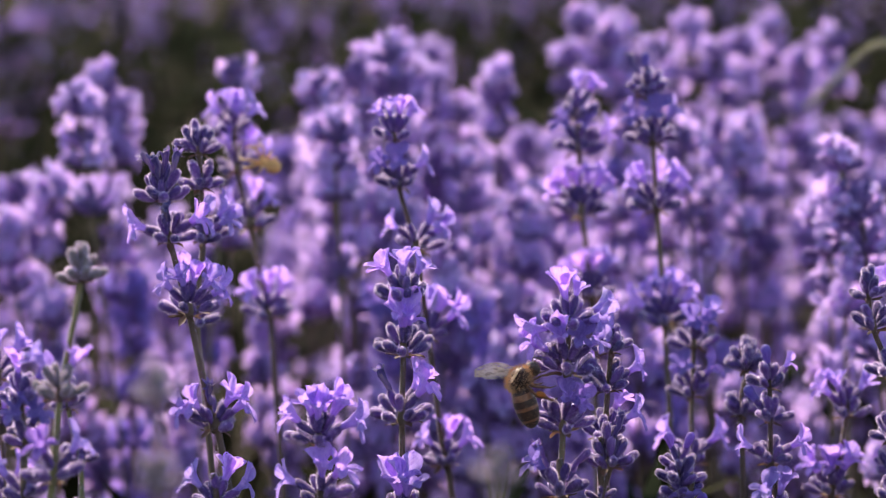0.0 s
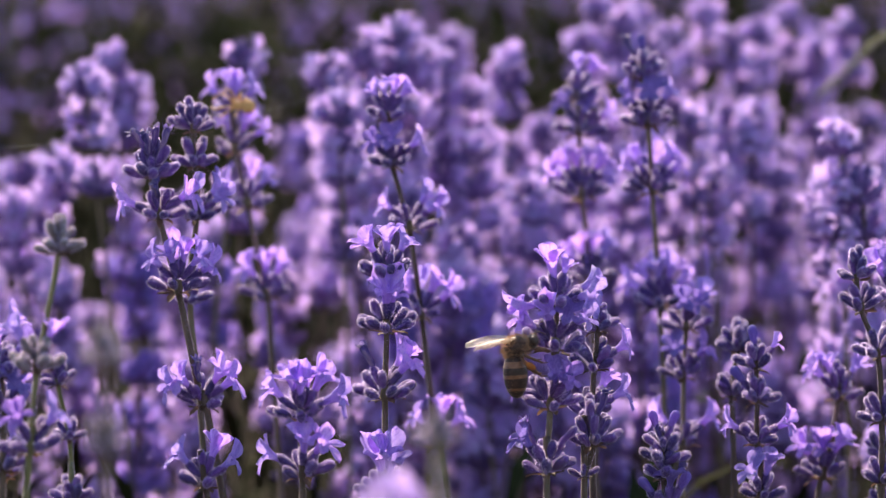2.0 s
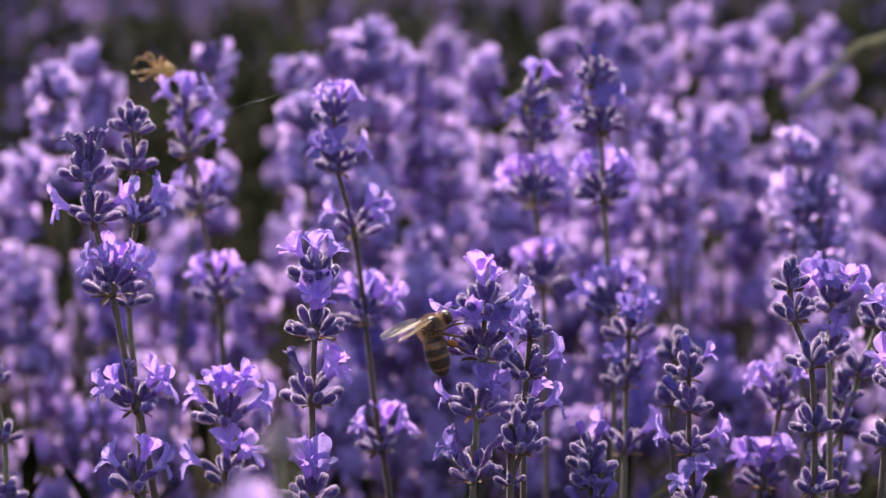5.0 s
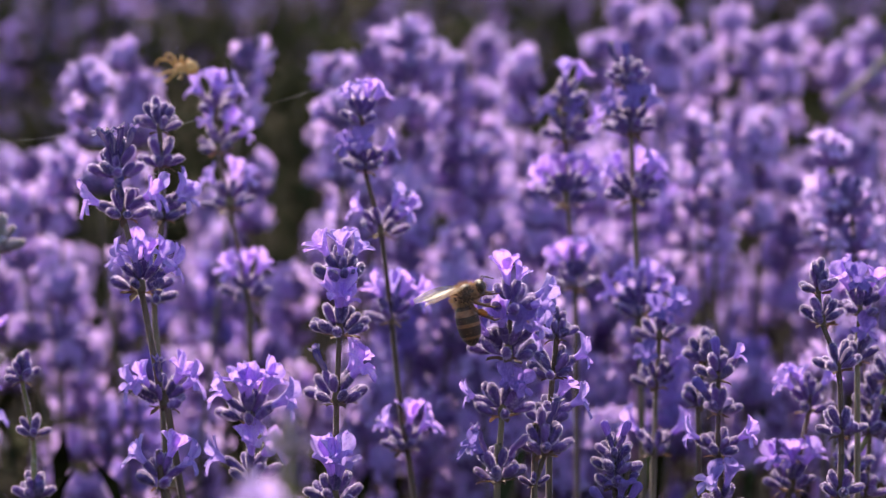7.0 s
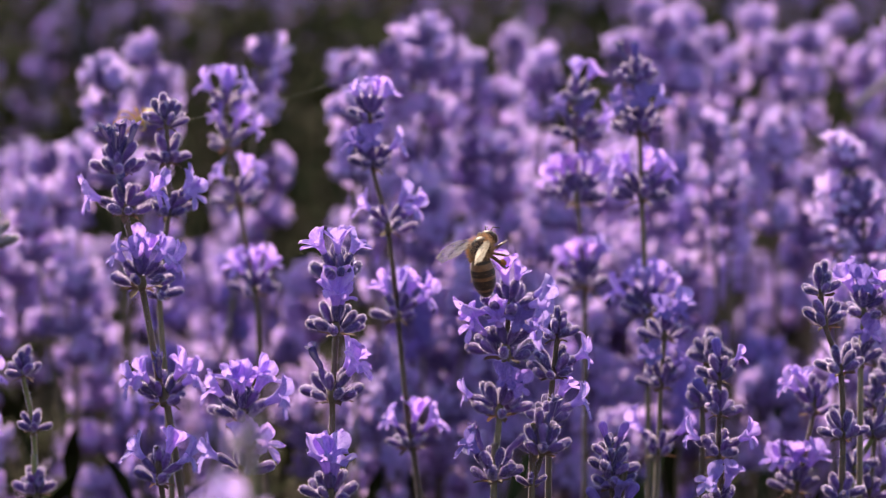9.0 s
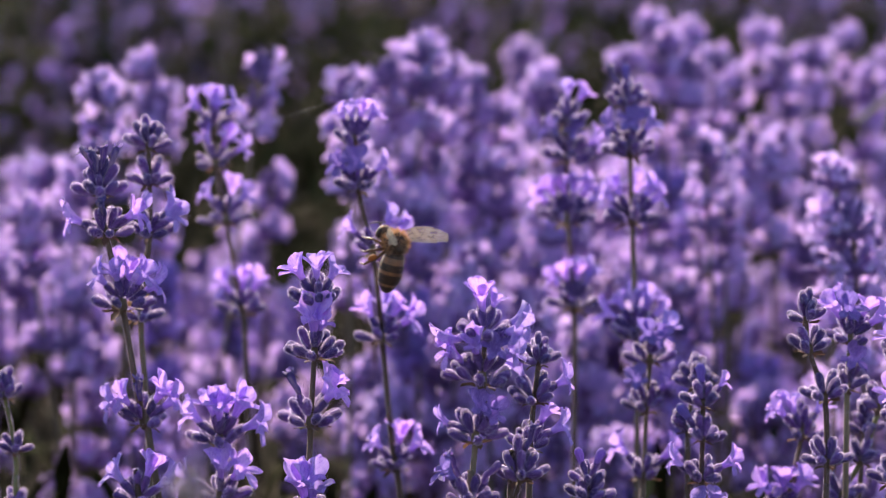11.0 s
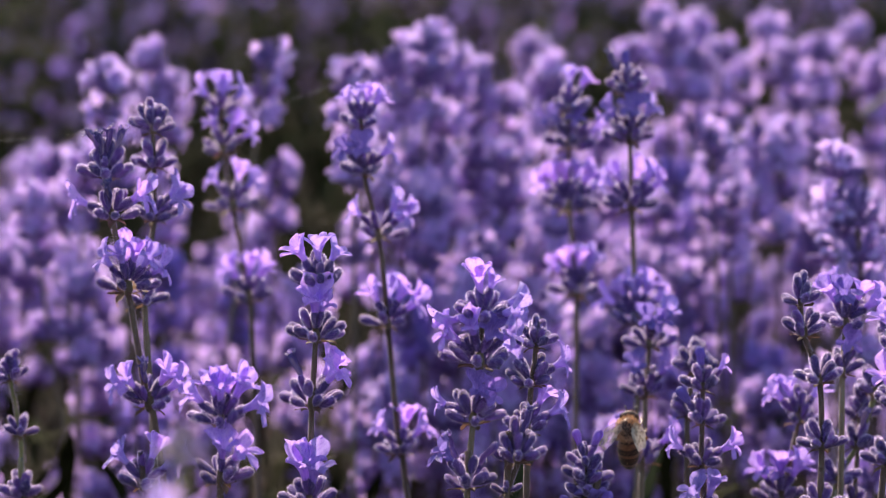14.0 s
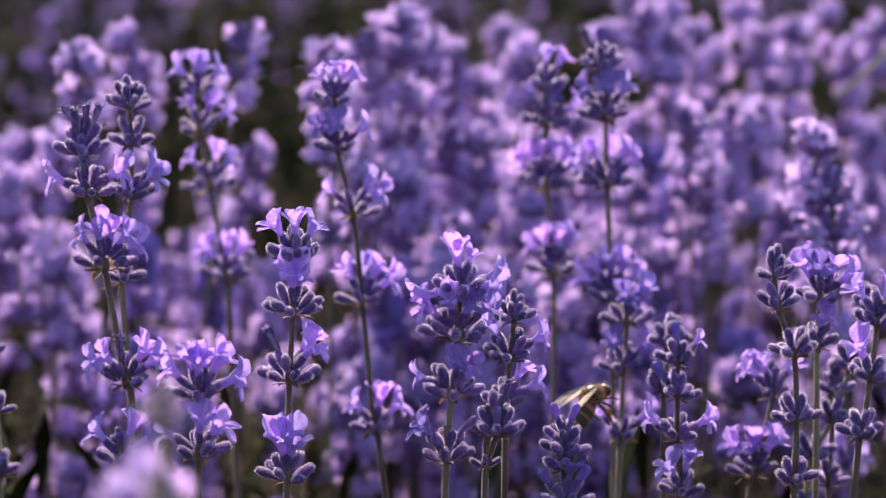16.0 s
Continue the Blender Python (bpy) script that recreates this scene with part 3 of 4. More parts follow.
spike("S4", (-0.0974, 0.1177), 0.0977, (-0.1050, 0.4569), (
    (-0.1063, 0.4991, 13.1, 11, ((-40, 10, 7.7), (0, 10, 7.7), (38, 0, 7.7)), ()),
    (-0.1058, 0.4866, 13.7, 11, ((-40, 20, 7.7), (10, 20, 7.7), (50, 10, 7.7)), ()),
    (-0.1055, 0.4718, 13.1, 10, ((-20, 20, 7.7), (30, 10, 7.7)), ()),
))
spike("U", (-0.0213, 0.0622), 0.0422, (-0.0570, 0.4647), (
    (-0.0587, 0.4762, 12.9, 9, ((-40, 10, 7.7), (20, 5, 7.7), (55, 10, 7.7)), ()),
))
spike("S3", (-0.1188, -0.0615), -0.0815, (-0.0873, 0.4883), (
    (-0.0800, 0.5351, 10.2, 10, (), ()),
    (-0.0845, 0.5139, 12.7, 10, ((-30, 10, 7.0), (24, 5, 7.0)), ()),
    (-0.0859, 0.4991, 12.2, 10, ((38, 10, 7.0), (-20, 30, -7.0)), ()),
), "lavender spike with yellow-green stalk and greyish buds", green=True, grey=(0, 1))
spike("S2", (-0.1063, -0.0322), -0.0522, (-0.0936, 0.4842), (
    (-0.0931, 0.5099, 11.4, 10, ((-5, 5, 7.2), (40, 20, -7.0)), ()),
    (-0.0927, 0.5020, 10.5, 9, ((-15, 45, -7.0), (25, 30, -7.0)), ()),
    (-0.0932, 0.4920, 10.5, 9, ((-40, 10, 7.7),), ()),
))
spike("G3", (0.1000, 0.1115), 0.0915, (0.0889, 0.4551), (
    (0.1012, 0.5042, 10.4, 8, (), ()),
    (0.0973, 0.4931, 11.4, 9, (), ()),
    (0.0933, 0.4812, 10.9, 9, (), ((20, 40, 6.5),)),
    (0.0892, 0.4735, 10.6, 8, (), ()),
    (0.0886, 0.4618, 9.9, 8, (), ()),
), green=True, cup=1.1, thick=0.0008)
spike("G4", (0.0964, 0.1182), 0.0982, (0.0936, 0.4541), (
    (0.0945, 0.4870, 10.0, 9, (), ()),
    (0.0935, 0.4665, 10.0, 9, (), ()),
))
spike("Z2", (-0.0656, -0.2889), -0.3089, (-0.0608, 0.5162), (
    (-0.0605, 0.5378, 8.1, 8, (), ()),
    (-0.0606, 0.5265, 8.1, 8, (), ()),
), "grey-green lavender bud spike close to the camera", grey=(0, 1))
spike("Y", (0.0683, 0.0092), -0.0108, (0.0905, 0.4725), (
    (0.0949, 0.5123, 10.5, 10, ((-30, 5, 7.7), (20, 5, 7.7)), ()),
    (0.0938, 0.5012, 11.1, 10, ((-20, 30, 7.7),), ()),
    (0.0922, 0.4902, 11.1, 10, (), ()),
))
spike("Z", (-0.0185, -0.3369), -0.3569, (-0.0185, 0.5186), (
    (-0.0186, 0.5325, 6.4, 8, (), ()),
    (-0.0185, 0.5226, 7.5, 8, (), ()),
), "grey-green lavender bud spike close to the camera", green=True, grey=(0, 1))


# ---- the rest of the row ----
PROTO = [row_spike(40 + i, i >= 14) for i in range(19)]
USED = set()


def plant(k, x, y, z, shaded=False):
    """Stand a row spike with its tip at x, y, z."""
    k = 14 + k % 5 if shaded else k % 14
    thing, top, lean = PROTO[k]
    rnd = random.Random(x + y)
    tip = Vector((lean.x, lean.y, top))
    m = pose(x, y, z - 0.003, rnd.uniform(-5, 5), rnd.uniform(-8, 8), rnd.uniform(0, 360)) @ Matrix.Translation(-tip)
    if k in USED:
        return copy_thing(thing, m)
    USED.add(k)
    thing.matrix_basis = m
    return thing


for k, tip in enumerate((
    (-0.1001, 0.3775, 0.5517),
    (-0.0967, 0.4954, 0.5532),
    (-0.0927, 0.5001, 0.5457),
    (-0.0559, 0.4116, 0.5569),
    (-0.0159, 0.4609, 0.5582),
    (-0.0098, 0.4397, 0.5610),
    (-0.0206, 0.4406, 0.5547),
    (-0.0041, 0.4807, 0.5542),
    (0.0019, 0.5003, 0.5492),
    (-0.0328, 0.4102, 0.5516),
    (-0.0310, 0.4602, 0.5489),
    (-0.0285, 0.3494, 0.5438),
    (0.0170, 0.9011, 0.5436),
    (0.0249, 0.5267, 0.5509),
    (0.0097, 0.4996, 0.5405),
    (0.0704, 0.3858, 0.5366),
    (0.0942, 0.4533, 0.5349),
    (0.0887, 0.4589, 0.5330),
    (0.0991, 0.2554, 0.5387),
    (0.1012, 0.2960, 0.5224),
    (0.1028, 0.2478, 0.5270),
    (0.0732, 0.5909, 0.5505),
    (0.0644, 0.6014, 0.5585),
    (0.0812, 0.6209, 0.5523),
)):
    plant(k + 3, *tip)
for k, tip in enumerate((
    (0.0896, 0.6505, 0.5456),
    (0.0766, 0.7018, 0.5597),
    (0.1024, 0.7018, 0.5597),
    (0.1049, 0.6510, 0.5514),
    (0.1183, 0.7012, 0.5518),
    (0.1342, 0.7517, 0.5564),
    (0.1421, 0.7007, 0.5459),
    (0.1453, 0.6513, 0.5552),
    (0.0513, 0.6009, 0.5530),
    (0.0627, 0.7019, 0.5617),
    (-0.0065, 0.4527, 0.5274),
    (-0.0142, 0.4583, 0.5254),
    (0.0027, 0.4784, 0.5252),
    (0.0103, 0.4584, 0.5262),
    (-0.1212, 0.4481, 0.5226),
    (-0.1232, 0.3974, 0.5158),
    (-0.1112, 0.4282, 0.5254),
    (-0.0587, 0.5146, 0.5188),
    (-0.0253, 0.5142, 0.5082),
    (0.0292, 0.5139, 0.4995),
    (0.0061, 0.4590, 0.5025),
    (0.0767, 0.3978, 0.5207),
    (0.1103, 0.5418, 0.5118),
    (0.0521, 0.4697, 0.4940),
)):
    plant(k + 27, *tip)
for k, tip in enumerate((
    (0.0802, 0.5139, 0.4995),
    (0.1328, 0.5142, 0.5082),
    (0.0130, 0.4689, 0.4719),
    (0.0011, 0.4856, 0.4772),
    (-0.0473, 0.4858, 0.4842),
    (-0.0278, 0.4576, 0.4628),
    (0.0474, 0.4300, 0.4606),
    (0.0916, 0.4465, 0.4605),
    (-0.1073, 0.4577, 0.4662),
    (-0.0515, 0.4577, 0.4662),
    (-0.1053, 0.4290, 0.4290),
    (-0.0916, 0.4018, 0.4358),
    (-0.0455, 0.4298, 0.4523),
    (0.0208, 0.5413, 0.4990),
    (0.0311, 0.5247, 0.4960),
    (0.0478, 0.4915, 0.4898),
    (0.0255, 0.5025, 0.4880),
    (0.0669, 0.4586, 0.4907),
    (0.0385, 0.4689, 0.4719),
    (0.0169, 0.5133, 0.4836),
    (-0.0257, -0.3196, 0.5232),
)):
    plant(k + 51, *tip)


def row_top(x, y):
    """How high the bush stands at a place."""
    k = x / (y + 0.9)
    z = 0.535 + 0.012 * noise.noise((x * 9, y * 9, 2)) - 0.04 * max(0.0, -0.25 - y)
    if k < -0.03 and y > 0.3:
        z -= 0.016
    if k > 0.035 and y > 0.45:
        z += 0.004
    if abs(k + 0.036) < 0.0055 and y > 0.12:
        z -= 0.055
    if abs(k - 0.066) < 0.0035 or abs(k - 0.084) < 0.0035:
        z -= 0.05
    if abs(k + 0.057) < 0.003 and y > 0.25:
        z -= 0.03
    return z


def fill_row():
    rnd = random.Random(5)
    k = 0
    for _ in range(255):
        y = 0.40 + 0.62 * rnd.random() ** 0.9
        d = y + 0.9
        x = rnd.uniform(-0.125, 0.125) * d
        # more of the darker-coloured spikes where the row stands in shade
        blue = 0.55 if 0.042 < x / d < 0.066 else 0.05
        if (x / d < -0.04 and rnd.random() < 0.35) or noise.noise((x * 13, y * 13, 7)) < -0.3 or (abs(x / d + 0.035) < 0.0075 and y > 0.16):
            continue
        z = row_top(x, y) - abs(rnd.gauss(0, 0.040)) - 0.014 - 0.03 * max(0.0, y - 0.6)
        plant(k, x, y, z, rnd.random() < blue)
        k += 1
    for j in range(105):
        # lower flowers between the tall stalks
        y = rnd.uniform(0.33, 0.75)
        x = (rnd.uniform(-0.115, 0.115) if j < 60 else rnd.uniform(-0.015, 0.05)) * (y + 0.9)
        z = 0.6 - (y + 0.9) * rnd.uniform(0.082, 0.124)
        if abs(x / (y + 0.9) + 0.037) < 0.007 or rnd.random() < (0.4 if x < -0.05 else 0.0):
            continue
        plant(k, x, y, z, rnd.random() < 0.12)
        k += 1


fill_row()


def add_leaf(bm, p, d, length, width):
    s = Vector((-d.y, d.x, 0))
    s = (s.normalized() if s.length > 1e-4 else Vector((1, 0, 0))) * width
    tip = p + d * length - Vector((0, 0, 0.2 * length))
    mid = p + d * length * 0.5
    a, b_, c_, e = bm.verts.new(p), bm.verts.new(mid - s), bm.verts.new(mid + s), bm.verts.new(tip)
    bm.faces.new((a, b_, c_))
    bm.faces.new((b_, e, c_))


def leaves(name, count, x0, x1, y0, y1, low, high, seed, length=0.045):
    rnd = random.Random(seed)
    bm = bmesh.new()
    for _ in range(count):
        x, y = rnd.uniform(x0, x1), rnd.uniform(y0, y1)
        v = (y - y0) / (y1 - y0)
        dome = min(1.0, 0.5 + v / 0.12, 0.5 + (1 - v) / 0.12)
        z = (low + (high - low) * rnd.random() ** 0.6) * dome
        a = rnd.uniform(0, 6.283)
        d = Vector((math.cos(a), math.sin(a), rnd.uniform(0.2, 1.6))).normalized()
        add_leaf(bm, Vector((x, y, z)), d, length * rnd.uniform(0.6, 1.3), length * 0.055)
    return tagged(new(name, mesh_of(bm, name, [M_LEAF_SHADED], False)), "narrow lavender leaves among the stalks, coloured near black for shade", "foliage", kind="stuff")


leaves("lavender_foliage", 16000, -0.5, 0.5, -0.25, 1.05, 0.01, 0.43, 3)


# ---- the rows behind ----
def back_row(y0, y1, half, count, seed, top, sink=0.1, clump=-1.0, clear=0.0, share=0.45, dome=0.80, petal=M_PETAL_MASS):
    rnd = random.Random(seed)
    verts, faces, slots = [], [], []
    for _ in range(count):
        x, y = rnd.uniform(-half, half), rnd.uniform(y0, y1)
        if abs(x) < clear * (y + 0.9) or noise.noise((x * 5, y * 5, seed)) < clump:
            continue
        v = (y - y0) / (y1 - y0)
        z1 = top * (dome + (1 - dome) * math.sin(math.pi * v)) + 0.03 * noise.noise((x * 4, y * 4, seed)) - abs(rnd.gauss(0, sink * 0.4))
        i = len(verts)
        for z, r in ((0.0, 0.0011), (z1, 0.0008)):
            verts += [(x + r, y, z), (x - r, y + r, z), (x - r, y - r, z)]
        for j in range(3):
            faces.append((i + j, i + (j + 1) % 3, i + 3 + (j + 1) % 3, i + 3 + j))
            slots.append(2)
        z = z1
        for w in range(4):
            for _ in range(9):
                a, p = rnd.uniform(0, 6.283), radians(rnd.uniform(10, 95))
                d = Vector((math.sin(p) * math.cos(a), math.sin(p) * math.sin(a), math.cos(p)))
                s = d.orthogonal().normalized()
                s = Matrix.Rotation(rnd.uniform(0, 6.283), 3, d) @ s
                flower = rnd.random() < share
                ln, wd = (0.0095, 0.0034) if flower else (0.0062, 0.0016)
                c_ = Vector((x, y, z))
                i = len(verts)
                verts += [tuple(c_), tuple(c_ + d * ln * 0.6 + s * wd), tuple(c_ + d * ln), tuple(c_ + d * ln * 0.6 - s * wd)]
                faces.append((i, i + 1, i + 2, i + 3))
                slots.append(1 if flower else 0)
            z -= rnd.uniform(0.008, 0.016) * (1 + 0.3 * w)
    me = bpy.data.meshes.new("lavender_row")
    me.from_pydata(verts, [], faces)
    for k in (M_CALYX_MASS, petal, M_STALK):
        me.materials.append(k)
    me.polygons.foreach_set("material_index", slots)
    return tagged(new("lavender_row", me), "long row of flowering lavender behind the nearest one", "lavender row", "rows of the field", "stuff")


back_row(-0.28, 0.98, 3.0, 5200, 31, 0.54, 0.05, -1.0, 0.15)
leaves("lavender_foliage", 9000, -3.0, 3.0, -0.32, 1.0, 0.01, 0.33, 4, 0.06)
for r, (y0, count) in enumerate(((1.75, 2300), (3.6, 2600), (5.5, 2200))):
    # far petals take the darker copy, so their shade is in the colour
    back_row(y0, y0 + 1.15, 3.2, count, 20 + r, 0.545 if r == 0 else 0.52, 0.07, 0.02, 0.0, 0.24, 0.91, M_PETAL_SHADED)
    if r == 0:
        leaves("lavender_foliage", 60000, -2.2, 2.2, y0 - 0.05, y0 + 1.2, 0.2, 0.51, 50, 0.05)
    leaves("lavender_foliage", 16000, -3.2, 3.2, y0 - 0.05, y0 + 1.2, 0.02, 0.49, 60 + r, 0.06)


# ---- the bee ----
m, n, l, b = material("bee_shell", 0.45, 0.1, 0.25)
l.new(ramp(n, l, grain(n, l, coords(n, l), 900), [(0.3, (0.028, 0.014, 0.010)), (0.7, (0.07, 0.034, 0.024))]), b.inputs["Base Color"])
M_SHELL = m
m, n, l, b = material("bee_leg_shell", 0.4, 0.1, 0.35)
l.new(ramp(n, l, grain(n, l, coords(n, l), 900), [(0.3, (0.07, 0.025, 0.012)), (0.7, (0.19, 0.075, 0.035))]), b.inputs["Base Color"])
M_LEG = m
m, n, l, b = material("bee_amber_band", 0.4, 0.3, 0.4)
l.new(ramp(n, l, grain(n, l, coords(n, l), 900), [(0.3, (0.11, 0.038, 0.016)), (0.7, (0.27, 0.105, 0.045))]), b.inputs["Base Color"])
M_BAND = m
m, n, l, b = material("bee_fur", 0.7, 0.4, 0.2)
c = ramp(n, l, grain(n, l, coords(n, l), 800), [(0.3, (0.36, 0.18, 0.085)), (0.7, (0.68, 0.40, 0.22))])
l.new(c, b.inputs["Base Color"])
thin(m, n, l, b, c, 0.35)
M_FUR = m
m, n, l, b = material("pollen", 0.6, 0.1, 0.2)
l.new(ramp(n, l, grain(n, l, coords(n, l), 1500), [(0.3, (0.22, 0.05, 0.012)), (0.7, (0.50, 0.16, 0.03))]), b.inputs["Base Color"])
M_POLLEN = m
m, n, l, b = material("bee_wing", 0.45, 0.0, 0.3)
c = ramp(n, l, grain(n, l, coords(n, l, (1, 3, 1)), 500, 2), [(0.35, (0.30, 0.19, 0.11)), (0.58, (0.70, 0.56, 0.42))])
l.new(c, b.inputs["Base Color"])
air, lit, film_, whole = n.new("ShaderNodeBsdfTransparent"), n.new("ShaderNodeBsdfTranslucent"), n.new("ShaderNodeMixShader"), n.new("ShaderNodeMixShader")
l.new(c, lit.inputs["Color"])
film_.inputs["Fac"].default_value, whole.inputs["Fac"].default_value = 0.28, 0.5
l.new(b.outputs["BSDF"], film_.inputs[1])
l.new(lit.outputs["BSDF"], film_.inputs[2])
l.new(air.outputs["BSDF"], whole.inputs[1])
l.new(film_.outputs["Shader"], whole.inputs[2])
l.new(whole.outputs["Shader"], n["Material Output"].inputs["Surface"])
M_WING = m


def ellipsoid(bm, centre, axes, turn=0.0, rings=8, sides=12, bands=None):
    r = Matrix.Translation(centre) @ Matrix.Rotation(radians(turn), 4, "Y")
    rows = []
    for i in range(rings + 1):
        p = math.pi * (0.03 + 0.94 * i / rings)
        rows.append([bm.verts.new(r @ Vector((-math.cos(p) * axes[0], math.sin(p) * math.cos(a) * axes[1], math.sin(p) * math.sin(a) * axes[2]))) for a in (2 * math.pi * j / sides for j in range(sides))])
    for i, (r0, r1) in enumerate(zip(rows, rows[1:])):
        ring_skin(bm, [r0, r1], (bands[i] if i < len(bands) else 0) if bands else 0)
    bm.faces.new(rows[0][::-1])
    bm.faces.new(rows[-1])
    return r


def fur(bm, r, axes, count, rnd, length, mat, lo=-1.0, hi=1.0):
    for _ in range(count):
        u, a = rnd.uniform(lo, hi), rnd.uniform(0, 6.283)
        k = math.sqrt(max(0, 1 - u * u))
        q = Vector((u * axes[0], k * math.cos(a) * axes[1], k * math.sin(a) * axes[2]))
        d = Vector((u / axes[0], k * math.cos(a) / axes[1], k * math.sin(a) / axes[2])).normalized() + Vector((rnd.uniform(-0.4, 0.1), rnd.uniform(-0.3, 0.3), rnd.uniform(-0.3, 0.3)))
        hair(bm, r @ q, (r.to_3x3() @ d).normalized(), length * rnd.uniform(0.6, 1.2), length * 0.05, mat)


def wing_mesh(bm, length, width):
    rows = []
    for i in range(8):
        v = i / 7
        w = width * (0.22 + 0.9 * math.sin(math.pi * min(0.93, 0.08 + 0.8 * v)) ** 0.8)
        rows.append([bm.verts.new((-length * v, w * (u - 0.25), 0.02 * length * math.sin(6 * u + 4 * v))) for u in (0, 0.33, 0.66, 1)])
    ring_skin(bm, rows, 0, False)


def honey_bee():
    """A honey bee: x towards its head, z its back; the hind body hangs down from the chest."""
    rnd = random.Random(11)
    bee = tagged(new("honey_bee"), "brown honey bee with a furry chest and striped hind body", "bee")
    mm = 0.00112
    bm = bmesh.new()
    r = ellipsoid(bm, (0, 0, 0), (2.3 * mm, 1.95 * mm, 1.95 * mm))
    fur(bm, r, (2.3 * mm, 1.95 * mm, 1.95 * mm), 1700, rnd, 0.9 * mm, 1)
    part("chest", bm, [M_SHELL, M_FUR], bee, "chest with tawny fur")
    bm = bmesh.new()
    r = ellipsoid(bm, (-2.5 * mm, 0, -3.9 * mm), (4.2 * mm, 2.15 * mm, 2.1 * mm), -63, 20, 14, (0, 0, 0, 0, 0, 1, 0, 0, 0, 1, 0, 0, 1, 1, 0, 0, 1, 1, 1, 1))
    fur(bm, r, (4.1 * mm, 2.3 * mm, 2.2 * mm), 320, rnd, 0.40 * mm, 2)
    hind = part("hind_body", bm, [M_SHELL, M_BAND, M_FUR], bee, "dark hind body with amber bands")
    bm = bmesh.new()
    r = ellipsoid(bm, (3.0 * mm, 0, -0.6 * mm), (1.05 * mm, 1.75 * mm, 1.35 * mm), 35, 7, 10)
    fur(bm, r, (1.05 * mm, 1.75 * mm, 1.35 * mm), 260, rnd, 0.45 * mm, 1)
    head = part("head", bm, [M_SHELL, M_FUR], bee)
    for s in (-1, 1):
        bm = bmesh.new()
        ellipsoid(bm, (2.9 * mm, 1.45 * s * mm, -0.45 * mm), (0.55 * mm, 0.5 * mm, 1.0 * mm), 20, 6, 8)
        part("eye", bm, M_SHELL, head, "glossy black eye")
        bm = bmesh.new()
        tube(bm, [(3.6 * mm, 0.4 * s * mm, 0.1 * mm), (4.6 * mm, 0.8 * s * mm, 0.5 * mm), (5.6 * mm, 1.2 * s * mm, -0.8 * mm)], [0.1 * mm] * 3, 5)
        part("antenna", bm, M_SHELL, head)
        for knee, foot, thick in (((2.6, 2.4, -1.6), (4.2, 1.8, -3.0), 0.2), ((0.4, 3.2, -1.8), (2.2, 2.8, -4.2), 0.22), ((-0.6, 2.9, -2.4), (1.0, 2.2, -6.2), 0.30)):
            bm = bmesh.new()
            hip = Vector((0.35 * knee[0], 1.2 * s, -1.3)) * mm
            kn, ft = Vector((knee[0], knee[1] * s, knee[2])) * mm, Vector((foot[0], foot[1] * s, foot[2])) * mm
            tube(bm, [hip, hip.lerp(kn, 0.6), kn, kn.lerp(ft, 0.5), ft, ft + Vector((0.9, 0, -0.5)) * mm], [k * thick * mm for k in (0.8, 1.1, 1.0, 1.2, 0.6, 0.35)], 6)
            for _ in range(40):
                p = kn.lerp(ft, rnd.random())
                d = Vector((rnd.uniform(-1, 1), rnd.uniform(-1, 1), rnd.uniform(-1, 1))).normalized()
                hair(bm, p, d, 0.45 * mm, 0.03 * mm, 1)
            leg = part("leg", bm, [M_LEG, M_FUR], bee)
            if thick == 0.30:
                bm = bmesh.new()
                ellipsoid(bm, kn.lerp(ft, 0.30) + Vector((0.25, 0.35 * s, 0)) * mm, (1.0 * mm, 0.5 * mm, 0.55 * mm), 65, 6, 8)
                part("pollen_load", bm, M_POLLEN, leg, "orange-brown pollen packed on the hind leg")
    wings = []
    for s in (-1, 1):
        for length, width, back in ((8.2, 2.4, 0.0), (5.8, 1.9, -0.7)):
            bm = bmesh.new()
            wing_mesh(bm, length * mm, width * mm * s)
            w = part("wing", bm, M_WING, bee, "clear amber-veined wing")
            wings.append((w, s, back * mm))
    for w, s, back in wings:
        w.matrix_basis = Matrix.Translation((0.3 * mm + back, 1.1 * s * mm, 1.45 * mm)) @ Euler((radians(18 * s), radians(20), radians(-18 * s))).to_matrix().to_4x4()
    return bee, wings, hind


BEE, WINGS, HIND = honey_bee()

# ---- the crab spider and its threads ----
m, n, l, b = material("spider_skin", 0.5, 0.1, 0.35)
c = ramp(n, l, grain(n, l, coords(n, l), 900), [(0.3, (0.55, 0.30, 0.09)), (0.7, (0.80, 0.52, 0.22))])
l.new(c, b.inputs["Base Color"])
thin(m, n, l, b, c, 0.3)
M_SPIDER = m


